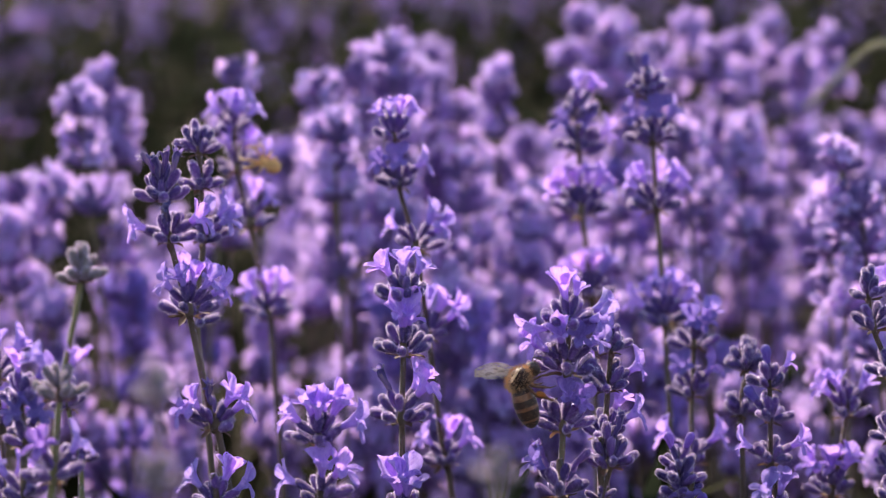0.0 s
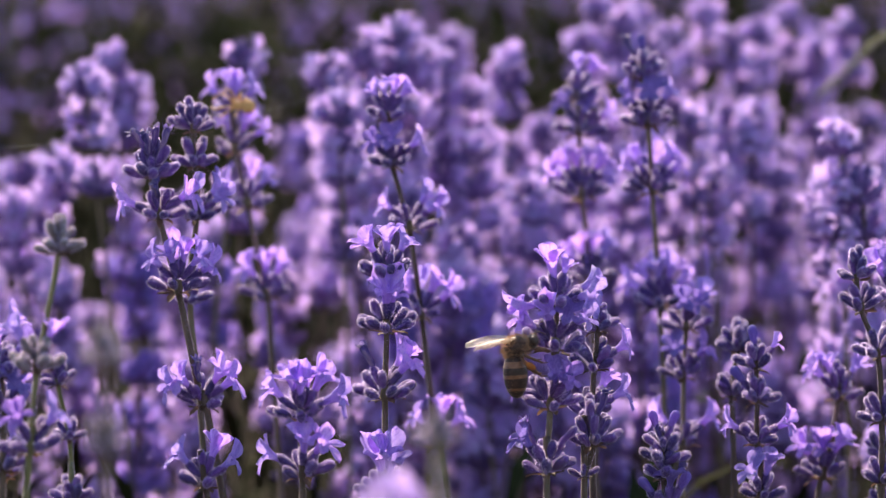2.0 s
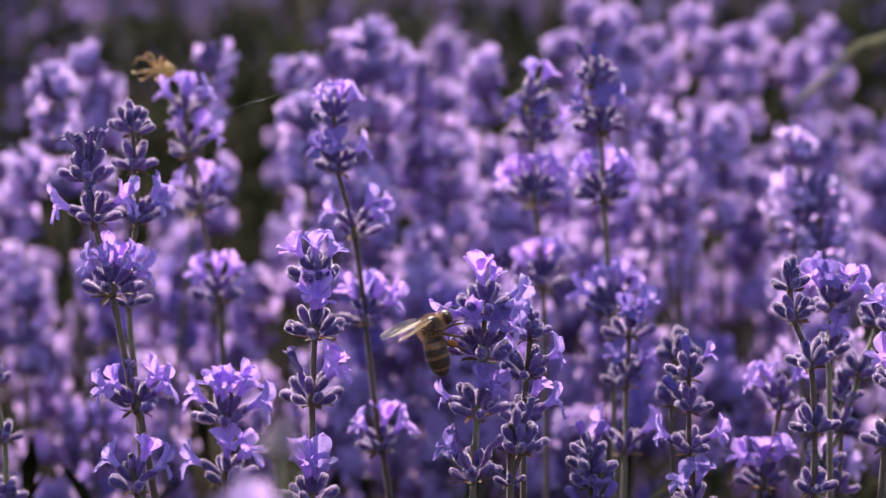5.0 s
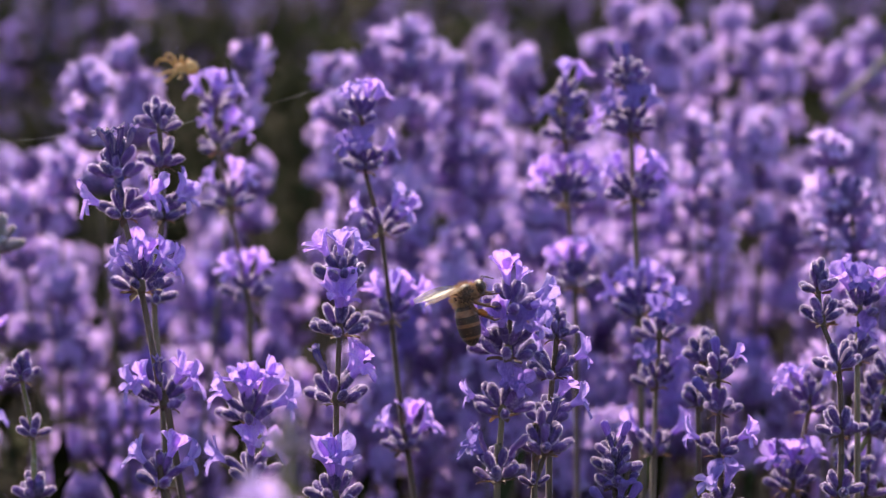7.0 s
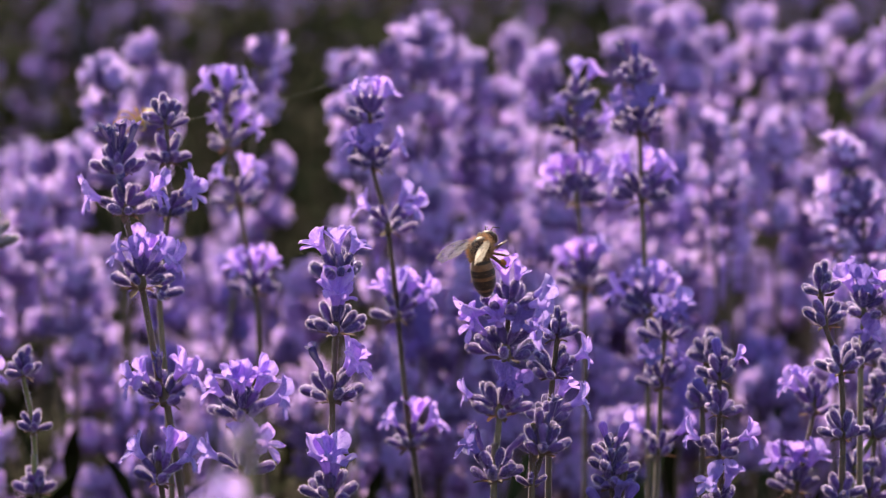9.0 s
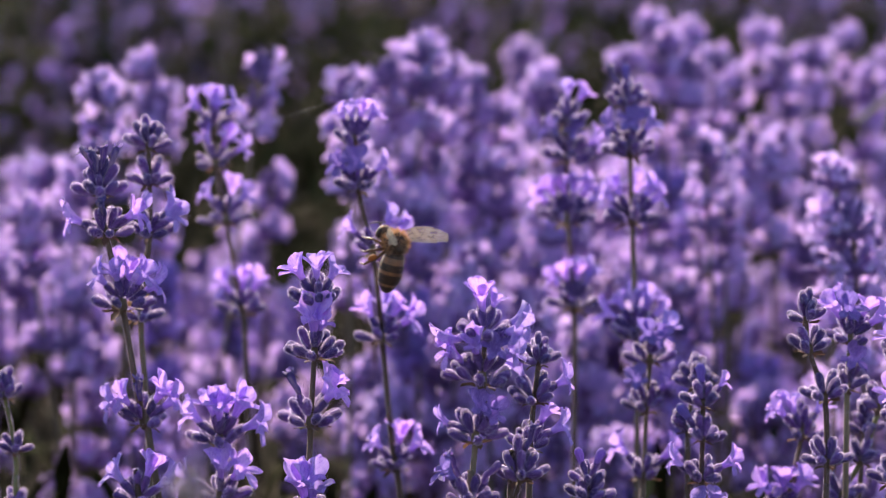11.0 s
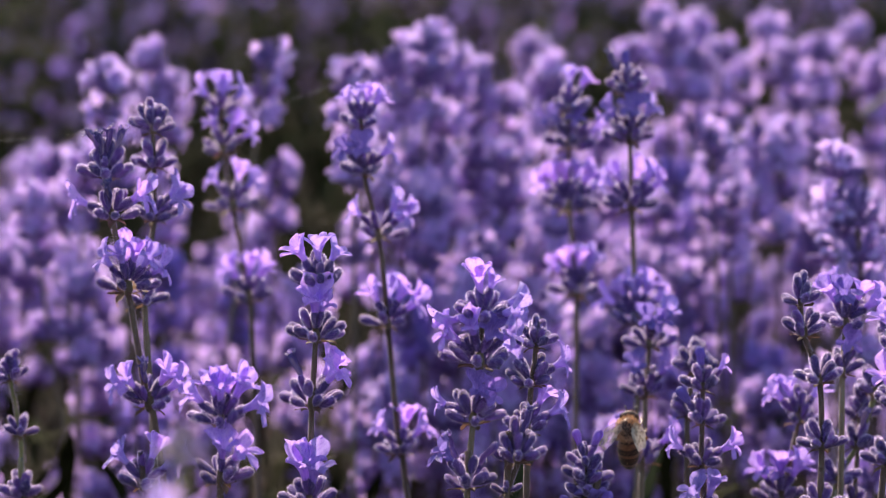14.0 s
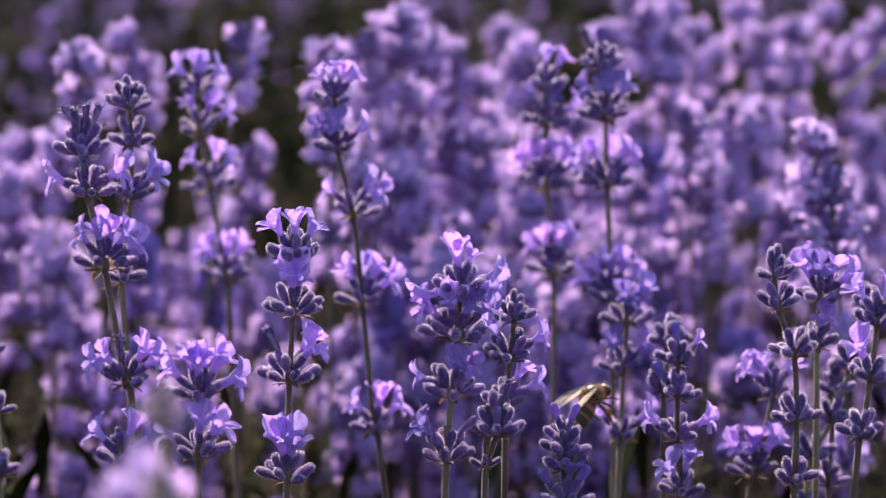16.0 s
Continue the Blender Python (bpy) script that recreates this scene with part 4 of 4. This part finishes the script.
def crab_spider():
    mm = 0.0009
    spider = tagged(new("crab_spider"), "small sandy-yellow crab spider with long front legs", "spider")
    bm = bmesh.new()
    ellipsoid(bm, (0.8 * mm, 0, 0), (1.5 * mm, 1.3 * mm, 0.9 * mm))
    part("front_body", bm, M_SPIDER, spider)
    bm = bmesh.new()
    ellipsoid(bm, (-2.0 * mm, 0, 0.4 * mm), (2.0 * mm, 2.1 * mm, 1.4 * mm))
    part("hind_body", bm, M_SPIDER, spider)
    for s in (-1, 1):
        for a, reach in ((28, 6.5), (55, 6.0), (100, 3.8), (135, 3.8)):
            a = radians(a)
            d = Vector((math.cos(a), s * math.sin(a), 0))
            bm = bmesh.new()
            o = Vector((0.8 * mm, 0, 0)) + d * 1.1 * mm
            tube(bm, smooth_path([o, o + d * reach * 0.4 * mm + Vector((0, 0, 1.6 * mm)), o + d * reach * 0.75 * mm + Vector((0.5 * mm, -0.5 * s * mm, 0.6 * mm)), o + d * reach * 0.8 * mm + Vector((1.2 * mm, -1.9 * s * mm, -0.8 * mm))], 3), [(0.36 - 0.024 * i) * mm for i in range(10)], 6)
            part("leg", bm, M_SPIDER, spider)
    return spider


SPIDER = crab_spider()

m, n, l, b = material("spider_silk", 0.25, 0.0, 0.8)
c = ramp(n, l, grain(n, l, coords(n, l), 200), [(0.3, (0.80, 0.78, 0.80)), (0.7, (0.94, 0.93, 0.94))])
l.new(c, b.inputs["Base Color"])
thin(m, n, l, b, c, 0.7)
M_SILK = m


def silk(a, b_, sag):
    bm = bmesh.new()
    a, b_ = Vector(a), Vector(b_)
    tube(bm, [a.lerp(b_, k / 16) - Vector((0, 0, sag * 4 * (k / 16) * (1 - k / 16))) for k in range(17)], [0.000013] * 17, 4)
    return tagged(new("silk_thread", mesh_of(bm, "silk_thread", [M_SILK])), "single fine thread of spider silk between flower spikes", "silk thread", "spider threads")


silk((-0.1246, 0.0608, 0.5458), (-0.0723, 0.0610, 0.5494), 0.001)
silk((-0.0639, 0.0856, 0.5488), (-0.0235, 0.1301, 0.5571), 0.0015)
silk((-0.0723, 0.0610, 0.5494), (-0.0639, 0.0856, 0.5488), 0.001)

def leaning_stalk():
    bm = bmesh.new()
    tube(bm, smooth_path([(0, 0, 0), (0, 0, 0.30), (-0.012, 0, 0.5282), (-0.032, 0, 0.5512), (-0.0500, 0, 0.5382), (-0.0589, 0, 0.5305)], 4), [0.0009] * 20 + [0.0006], 6)
    ob = tagged(new("dry_stalk", mesh_of(bm, "dry_stalk", [M_STALK_GREEN])), "leaning olive-brown dry stalk without flowers", "stalk")
    ob.matrix_basis = pose(0.1841, 0.5616, 0)


leaning_stalk()

SWAY = [0.5 * i for i in range(9)] + [6.5 + 0.5 * i for i in range(6)] + [11.5 + 0.5 * i for i in range(10)]


def rock(key, x, y, turns):
    """Rock a spike about its foot."""
    walk(SPIKES[key], [(t, pose(x, y, 0, 0, a, 0)) for t, a in zip(SWAY, turns)])


def motions():
    rock("A", -0.0057, 0.0787, (-0.00, -0.01, 0.04, 0.02, 0.01, 0.00, -0.01, 0.12, -0.03, -0.01, 0.00, -0.03, -0.00, -0.05, -0.03, -0.07, -0.08, -0.04, -0.04, 0.01, 0.03, 0.14, 0.05, 0.13, 0.05))
    rock("P", -0.0438, 0.1043, (-0.05, -0.01, -0.01, 0.01, 0.01, 0.02, 0.02, 0.15, -0.02, 0.07, -0.06, 0.02, -0.01, -0.03, 0.00, -0.08, -0.10, -0.06, -0.08, 0.01, 0.00, 0.16, 0.04, 0.14, 0.03))
    rock("J", -0.0309, 0.2300, (0.05, 0.05, 0.05, 0.05, 0.05, 0.05, 0.05, 0.05, 0.05, 0.05, -0.01, -0.00, -0.02, 0.00, -0.02, -0.11, -0.16, -0.10, -0.09, -0.04, 0.02, 0.05, 0.06, 0.04, 0.07))
    rock("B", 0.0359, 0.1499, (-0.01, -0.02, 0.00, 0.01, -0.01, 0.01, 0.01, 0.05, -0.01, 0.02, -0.08, 0.04, -0.08, 0.02, -0.04, -0.06, 0.01, -0.07, 0.01, -0.04, 0.02, 0.05, 0.01, 0.05, -0.02))
    rock("C", -0.0214, 0.0152, (0.01, -0.02, -0.02, 0.03, 0.00, -0.00, 0.02, -0.02, 0.03, -0.01, 0.01, 0.00, 0.01, -0.01, -0.02, -0.01, -0.03, -0.01, -0.02, -0.00, 0.01, 0.01, 0.01, 0.03, 0.02))
    rock("D", 0.0058, 0.0059, (-0.12, 0.02, -0.06, -0.03, -0.02, -0.04, 0.01, -0.02, 0.02, 0.02, 0.03, 0.02, 0.02, 0.05, 0.05, 0.03, 0.03, 0.03, -0.00, -0.02, -0.03, -0.03, -0.05, -0.05, 0.00))
    rock("V", 0.0120, 0.0138, (-0.01, -0.01, -0.01, -0.01, -0.01, -0.01, -0.01, -0.01, -0.01, -0.01, 0.00, -0.02, -0.01, 0.01, 0.02, 0.05, 0.05, 0.05, 0.02, 0.00, -0.03, -0.01, -0.05, -0.03, 0.00))
    rock("N", -0.0375, -0.0062, (-0.02, 0.01, 0.02, -0.05, -0.01, 0.01, -0.01, 0.02, 0.01, -0.00, 0.02, -0.01, -0.00, 0.00, -0.05, -0.01, -0.10, -0.01, -0.06, 0.00, 0.01, -0.01, 0.03, 0.03, 0.02))
    rock("F", 0.0629, 0.0759, (0.06, 0.01, 0.03, -0.01, 0.01, -0.01, -0.05, -0.00, -0.06, -0.03, 0.01, -0.03, 0.00, -0.04, 0.01, 0.11, 0.19, 0.10, 0.07, 0.01, 0.03, -0.05, 0.03, -0.13, -0.00))
    rock("F2", 0.0586, 0.1167, (-0.00, -0.00, -0.00, -0.00, -0.00, -0.00, -0.00, -0.00, -0.00, -0.00, -0.03, -0.02, 0.02, -0.02, 0.01, 0.09, 0.12, 0.12, 0.04, 0.02, 0.00, -0.03, -0.01, -0.06, -0.01))
    rock("G", 0.0761, 0.0549, (-0.03, -0.03, -0.03, -0.03, -0.03, -0.03, -0.03, -0.03, -0.03, -0.03, -0.01, -0.01, 0.02, 0.00, 0.04, 0.15, 0.16, 0.16, 0.06, 0.04, -0.01, -0.03, -0.07, -0.08, -0.06))
    rock("G2", 0.0331, 0.1242, (-0.05, -0.05, -0.05, -0.05, -0.05, -0.05, -0.05, -0.05, -0.05, -0.05, -0.01, -0.04, 0.01, 0.02, 0.03, 0.15, 0.16, 0.18, 0.08, 0.04, -0.00, -0.01, -0.06, -0.07, -0.06))
    rock("G3", 0.1000, 0.1115, (-0.03, -0.03, -0.03, -0.03, -0.03, -0.03, -0.03, -0.03, -0.03, -0.03, -0.01, -0.02, 0.02, 0.01, 0.03, 0.16, 0.17, 0.15, 0.07, 0.05, -0.01, -0.01, -0.06, -0.05, -0.05))
    rock("T", 0.0397, 0.1445, (0.01, 0.03, -0.03, 0.00, -0.01, -0.03, -0.01, -0.02, -0.02, -0.00, 0.02, 0.02, 0.00, -0.00, 0.03, 0.06, 0.07, 0.04, 0.03, -0.01, -0.03, -0.04, -0.15, -0.00, 0.01))
    rock("H", 0.0530, 0.1976, (0.02, 0.01, -0.00, -0.01, -0.01, -0.00, -0.02, -0.02, 0.04, 0.02, 0.00, 0.02, 0.06, 0.00, 0.00, 0.06, 0.04, 0.05, 0.02, -0.01, -0.03, -0.01, -0.02, -0.06, -0.03))
    rock("I", 0.0356, 0.2445, (-0.01, 0.00, -0.00, 0.00, 0.02, 0.01, -0.01, 0.01, 0.00, -0.02, 0.00, 0.02, -0.01, 0.01, 0.01, 0.02, 0.02, 0.01, -0.01, -0.01, -0.03, -0.02, -0.02, -0.03, 0.02))
    rock("E", -0.0214, 0.0168, (-0.01, 0.01, 0.00, -0.02, -0.00, -0.00, 0.02, -0.03, -0.00, 0.01, 0.02, 0.03, 0.01, 0.01, 0.03, -0.01, -0.02, -0.03, -0.04, -0.05, -0.06, -0.02, -0.05, -0.08, -0.05))
    rock("G1", 0.0899, 0.0843, (-0.03, -0.03, -0.03, -0.03, -0.03, -0.03, -0.03, -0.03, -0.03, -0.03, -0.01, -0.02, 0.02, 0.01, 0.03, 0.16, 0.17, 0.15, 0.07, 0.05, -0.01, -0.01, -0.06, -0.05, -0.05))
    rock("G4", 0.0964, 0.1182, (-0.03, -0.03, -0.03, -0.03, -0.03, -0.03, -0.03, -0.03, -0.03, -0.03, -0.01, -0.02, 0.02, 0.01, 0.03, 0.16, 0.17, 0.15, 0.07, 0.05, -0.01, -0.01, -0.06, -0.05, -0.05))
    rock("Y", 0.0683, 0.0092, (-0.03, -0.03, -0.03, -0.03, -0.03, -0.03, -0.03, -0.03, -0.03, -0.03, -0.01, -0.01, 0.02, 0.00, 0.04, 0.15, 0.16, 0.16, 0.06, 0.04, -0.01, -0.03, -0.07, -0.08, -0.06))
    rock("V2", 0.0218, 0.0512, (-0.01, -0.01, -0.01, -0.01, -0.01, -0.01, -0.01, -0.01, -0.01, -0.01, 0.00, -0.02, -0.01, 0.01, 0.02, 0.05, 0.05, 0.05, 0.02, 0.00, -0.03, -0.01, -0.05, -0.03, 0.00))
    rock("U", -0.0213, 0.0622, (-0.00, -0.01, 0.04, 0.02, 0.01, 0.00, -0.01, 0.12, -0.03, -0.01, 0.00, -0.03, -0.00, -0.05, -0.03, -0.07, -0.08, -0.04, -0.04, 0.01, 0.03, 0.14, 0.05, 0.13, 0.05))
    rock("S", -0.0752, 0.0961, (-0.00, -0.01, 0.04, 0.02, 0.01, 0.00, -0.01, 0.12, -0.03, -0.01, 0.00, -0.03, -0.00, -0.05, -0.03, -0.07, -0.08, -0.04, -0.04, 0.01, 0.03, 0.14, 0.05, 0.13, 0.05))
    rock("S4", -0.0974, 0.1177, (-0.05, -0.01, -0.01, 0.01, 0.01, 0.02, 0.02, 0.15, -0.02, 0.07, -0.06, 0.02, -0.01, -0.03, 0.00, -0.08, -0.10, -0.06, -0.08, 0.01, 0.00, 0.16, 0.04, 0.14, 0.03))
    walk(BEE, (
        (0, pose(0.00143, -0.02597, 0.50918) @ pose(0, 0, 0, 0, 0, 20) @ pose(0, 0, 0, 0, -45, 0)),
        (0.3, pose(0.00292, -0.02596, 0.50883) @ pose(0, 0, 0, 0, 0, 20) @ pose(0, 0, 0, 0, -48, 0)),
        (0.6, pose(0.00369, -0.02575, 0.51083) @ pose(0, 0, 0, 0, 0, 15) @ pose(0, 0, 0, 0, -35, 0)),
        (0.9, pose(0.00315, -0.02563, 0.51098) @ pose(0, 0, 0, 0, 0, 10) @ pose(0, 0, 0, 0, -32, 0)),
        (1.2, pose(0.00405, -0.02563, 0.51065) @ pose(0, 0, 0, 0, 0, 10) @ pose(0, 0, 0, 0, -35, 0)),
        (1.5, pose(0.00382, -0.02557, 0.51077) @ pose(0, 0, 0, 0, 0, 10) @ pose(0, 0, 0, 0, -32, 0)),
        (1.8, pose(0.00370, -0.02541, 0.51096) @ pose(0, 0, 0, 0, 0, 10) @ pose(0, 0, 0, 0, -30, 0)),
        (2.1, pose(0.00436, -0.02535, 0.51074) @ pose(0, 0, 0, 0, 0, 10) @ pose(0, 0, 0, 0, -30, 0)),
        (2.4, pose(0.00419, -0.02533, 0.51081) @ pose(0, 0, 0, 0, 0, 10) @ pose(0, 0, 0, 0, -30, 0)),
        (2.7, pose(0.00377, -0.02527, 0.51056) @ pose(0, 0, 0, 0, 0, 10) @ pose(0, 0, 0, 0, -30, 0)),
        (3, pose(0.00436, -0.02525, 0.50980) @ pose(0, 0, 0, 0, 0, 10) @ pose(0, 0, 0, 0, -30, 0)),
        (3.3, pose(0.00465, -0.02519, 0.51004) @ pose(0, 0, 0, 0, 0, 10) @ pose(0, 0, 0, 0, -32, 0)),
        (3.6, pose(0.00383, -0.02503, 0.51101) @ pose(0, 0, 0, 0, 0, 15) @ pose(0, 0, 0, 0, -48, 0)),
        (3.9, pose(0.00285, -0.02487, 0.51192) @ pose(0, 0, 0, 0, 0, 25) @ pose(0, 0, 0, 0, -58, 0)),
        (4.2, pose(0.00256, -0.02473, 0.51321) @ pose(0, 0, 0, 0, 0, 30) @ pose(0, 0, 0, 0, -55, 0)),
        (5.2, pose(0.00268, -0.02437, 0.51681) @ pose(0, 0, 0, 0, 0, 20) @ pose(0, 0, 0, 0, -40, 0)),
        (6.3, pose(0.00428, -0.02402, 0.52084) @ pose(0, 0, 0, 0, 0, 10) @ pose(0, 0, 0, 0, -18, 0)),
        (6.5, pose(0.00484, -0.02403, 0.52061) @ pose(0, 0, 0, 0, 0, 10) @ pose(0, 0, 0, 0, -20, 0)),
        (6.7, pose(0.00481, -0.02402, 0.52073) @ pose(0, 0, 0, 0, 0, 10) @ pose(0, 0, 0, 0, -28, 0)),
        (6.9, pose(0.00413, -0.02391, 0.52195) @ pose(0, 0, 0, 0, 0, 15) @ pose(0, 0, 0, 0, -40, 0)),
        (7.1, pose(0.00429, -0.02391, 0.52197) @ pose(0, 0, 0, 0, 0, 15) @ pose(0, 0, 0, 0, -40, 0)),
        (7.3, pose(0.00343, -0.02393, 0.52169) @ pose(0, 0, 0, 0, 0, 15) @ pose(0, 0, 0, 0, -55, 0)),
        (7.5, pose(0.00323, -0.02395, 0.52140) @ pose(0, 0, 0, 0, 0, 20) @ pose(0, 0, 0, 0, -55, 0)),
        (7.7, pose(0.00432, -0.02388, 0.52218) @ pose(0, 0, 0, 0, 0, 20) @ pose(0, 0, 0, 0, -52, 0)),
        (7.9, pose(0.00562, -0.02378, 0.52339) @ pose(0, 0, 0, 0, 0, 30) @ pose(0, 0, 0, 0, -40, 0)),
        (8.1, pose(0.00636, -0.02369, 0.52442) @ pose(0, 0, 0, 0, 0, 40) @ pose(0, 0, 0, 0, -32, 0)),
        (8.3, pose(0.00707, -0.02357, 0.52593) @ pose(0, 0, 0, 0, 0, 48) @ pose(0, 0, 0, 0, -40, 0)),
        (8.5, pose(0.00657, -0.02351, 0.52677) @ pose(0, 0, 0, 0, 0, 55) @ pose(0, 0, 0, 0, -48, 0)),
        (8.7, pose(0.00649, -0.02338, 0.52845) @ pose(0, 0, 0, 0, 0, 60) @ pose(0, 0, 0, 0, -50, 0)),
        (8.9, pose(0.00760, -0.02320, 0.53058) @ pose(0, 0, 0, 0, 0, 62) @ pose(0, 0, 0, 0, -50, 0)),
        (9.1, pose(0.00789, -0.02316, 0.53117) @ pose(0, 0, 0, 0, 0, 60) @ pose(0, 0, 0, 0, -40, 0)),
        (9.2, pose(0.00806, -0.02313, 0.53157) @ pose(0, 0, 0, 0, 0, 60) @ pose(0, 0, 0, 0, -40, 0)),
        (10, pose(-0.00036, -0.02574, 0.53838) @ pose(0, 0, 0, 0, 0, 110) @ pose(0, 0, 0, 0, -40, 0)),
        (10.7, pose(-0.00545, -0.03252, 0.53758) @ pose(0, 0, 0, 0, 0, 140) @ pose(0, 0, 0, 0, -40, 0)),
        (11.3, pose(0.00272, -0.03228, 0.53961) @ pose(0, 0, 0, 0, 0, 150) @ pose(0, 0, 0, 0, -45, 0)),
        (11.5, pose(0.01325, -0.01985, 0.54188) @ pose(0, 0, 0, 0, 0, 170) @ pose(0, 0, 0, 0, -40, 0)),
        (11.7, pose(0.02996, -0.00788, 0.53665) @ pose(0, 0, 0, 0, 0, 150) @ pose(0, 0, 0, 0, -35, 0)),
        (11.9, pose(0.03561, 0.00295, 0.52005) @ pose(0, 0, 0, 0, 0, 165) @ pose(0, 0, 0, 0, -45, 0)),
        (12.1, pose(0.03305, 0.01385, 0.50647) @ pose(0, 0, 0, 0, 0, 165) @ pose(0, 0, 0, 0, -45, 0)),
        (12.3, pose(0.02947, 0.02545, 0.50191) @ pose(0, 0, 0, 0, 0, 165) @ pose(0, 0, 0, 0, -48, 0)),
        (12.5, pose(0.03112, 0.02501, 0.49579) @ pose(0, 0, 0, 0, 0, 170) @ pose(0, 0, 0, 0, -20, 0)),
        (12.7, pose(0.02729, 0.02471, 0.49289) @ pose(0, 0, 0, 0, 0, 120) @ pose(0, 0, 0, 0, -45, 0)),
        (12.9, pose(0.02735, 0.02460, 0.49143) @ pose(0, 0, 0, 0, 0, 110) @ pose(0, 0, 0, 0, -50, 0)),
        (13.1, pose(0.02983, 0.02979, 0.49268) @ pose(0, 0, 0, 0, 0, 100) @ pose(0, 0, 0, 0, -45, 0)),
        (13.3, pose(0.03122, 0.03481, 0.49218) @ pose(0, 0, 0, 0, 0, 80) @ pose(0, 0, 0, 0, -45, 0)),
        (13.5, pose(0.02991, 0.03986, 0.49282) @ pose(0, 0, 0, 0, 0, 70) @ pose(0, 0, 0, 0, -45, 0)),
        (13.8, pose(0.04200, 0.06972, 0.48950) @ pose(0, 0, 0, 0, 0, 80) @ pose(0, 0, 0, 0, -50, 0)),
        (14.2, pose(0.04302, 0.07127, 0.48570) @ pose(0, 0, 0, 0, 0, 80) @ pose(0, 0, 0, 0, -55, 0)),
        (14.8, pose(0.04030, 0.07402, 0.48720) @ pose(0, 0, 0, 0, 0, 50) @ pose(0, 0, 0, 0, -45, 0)),
        (15.4, pose(0.04000, 0.07687, 0.48763) @ pose(0, 0, 0, 0, 0, 40) @ pose(0, 0, 0, 0, -30, 0)),
        (16, pose(0.04040, 0.07958, 0.48782) @ pose(0, 0, 0, 0, 0, 40) @ pose(0, 0, 0, 0, -25, 0)),
    ))
    walk(SPIDER, (
        (0, pose(-0.04680, 0.18439, 0.53961, 60, 0, 0) @ pose(0, 0, 0, 0, 0, 150)),
        (0.7, pose(-0.04653, 0.18462, 0.54274, 60, 0, 0) @ pose(0, 0, 0, 0, 0, 140)),
        (1.5, pose(-0.04840, 0.18491, 0.54655, 60, 0, 0) @ pose(0, 0, 0, 0, 0, 150)),
        (2, pose(-0.05222, 0.18513, 0.54872, 60, 0, 0) @ pose(0, 0, 0, 0, 0, 170)),
        (2.5, pose(-0.05474, 0.18542, 0.55153, 60, 0, 0) @ pose(0, 0, 0, 0, 0, 160)),
        (3, pose(-0.05631, 0.18556, 0.55389, 60, 0, 0) @ pose(0, 0, 0, 0, 0, 150)),
        (3.5, pose(-0.05865, 0.18561, 0.55455, 60, 0, 0) @ pose(0, 0, 0, 0, 0, 170)),
        (4, pose(-0.05838, 0.18564, 0.55609, 60, 0, 0) @ pose(0, 0, 0, 0, 0, 170)),
        (6.3, pose(-0.06136, 0.18541, 0.55852, 60, 0, 0) @ pose(0, 0, 0, 0, 0, 175)),
        (7, pose(-0.06176, 0.18502, 0.55766, 60, 0, 0) @ pose(0, 0, 0, 0, 0, 180)),
        (7.5, pose(-0.06211, 0.18486, 0.55769, 60, 0, 0) @ pose(0, 0, 0, 0, 0, 180)),
        (8, pose(-0.06334, 0.18462, 0.55724, 60, 0, 0) @ pose(0, 0, 0, 0, 0, 180)),
        (8.5, pose(-0.06578, 0.18434, 0.55580, 60, 0, 0) @ pose(0, 0, 0, 0, 0, 190)),
        (8.8, pose(-0.06769, 0.16013, 0.55072, 60, 0, 0) @ pose(0, 0, 0, 0, 0, 200)),
        (9, pose(-0.07062, 0.14391, 0.54666, 60, 0, 0) @ pose(0, 0, 0, 0, 0, 205)),
        (9.2, pose(-0.07222, 0.12796, 0.54531, 60, 0, 0) @ pose(0, 0, 0, 0, 0, 210)),
        (10.2, pose(-0.06746, 0.09693, 0.52166, 60, 0, 0) @ pose(0, 0, 0, 0, 0, 230)),
        (11.2, pose(-0.06492, 0.09964, 0.51390, 60, 0, 0) @ pose(0, 0, 0, 0, 0, 240)),
        (16, pose(-0.06492, 0.09964, 0.51390, 60, 0, 0) @ pose(0, 0, 0, 0, 0, 240)),
    ))
    # it draws up its hind body when it settles
    joint = Matrix.Translation((-0.0012, 0, -0.0012))
    lifted = joint @ Matrix.Rotation(radians(42), 4, "Y") @ joint.inverted()
    walk(HIND, ((0, ONE), (14.6, ONE), (15.3, lifted), (16, lifted)))
    # the wings fold at rest and open in flight
    for w, s, back in WINGS:
        rest = Matrix.Translation((0.00034 + back, 0.00123 * s, 0.00162)) @ Euler((radians(18 * s), radians(20), radians(-18 * s))).to_matrix().to_4x4()
        wide = Matrix.Translation((0.00034 + back, 0.00123 * s, 0.00162)) @ Euler((radians(30 * s), radians(18), radians(-62 * s))).to_matrix().to_4x4()
        low = Matrix.Translation((0.00034 + back, 0.00123 * s, 0.00162)) @ Euler((radians(14 * s), radians(-4), radians(-12 * s))).to_matrix().to_4x4()
        walk(w, ((0, wide), (0.3, rest), (9.2, rest), (9.8, wide), (12.4, wide), (12.8, rest), (14.6, rest), (15.3, low), (16, low)))


motions()
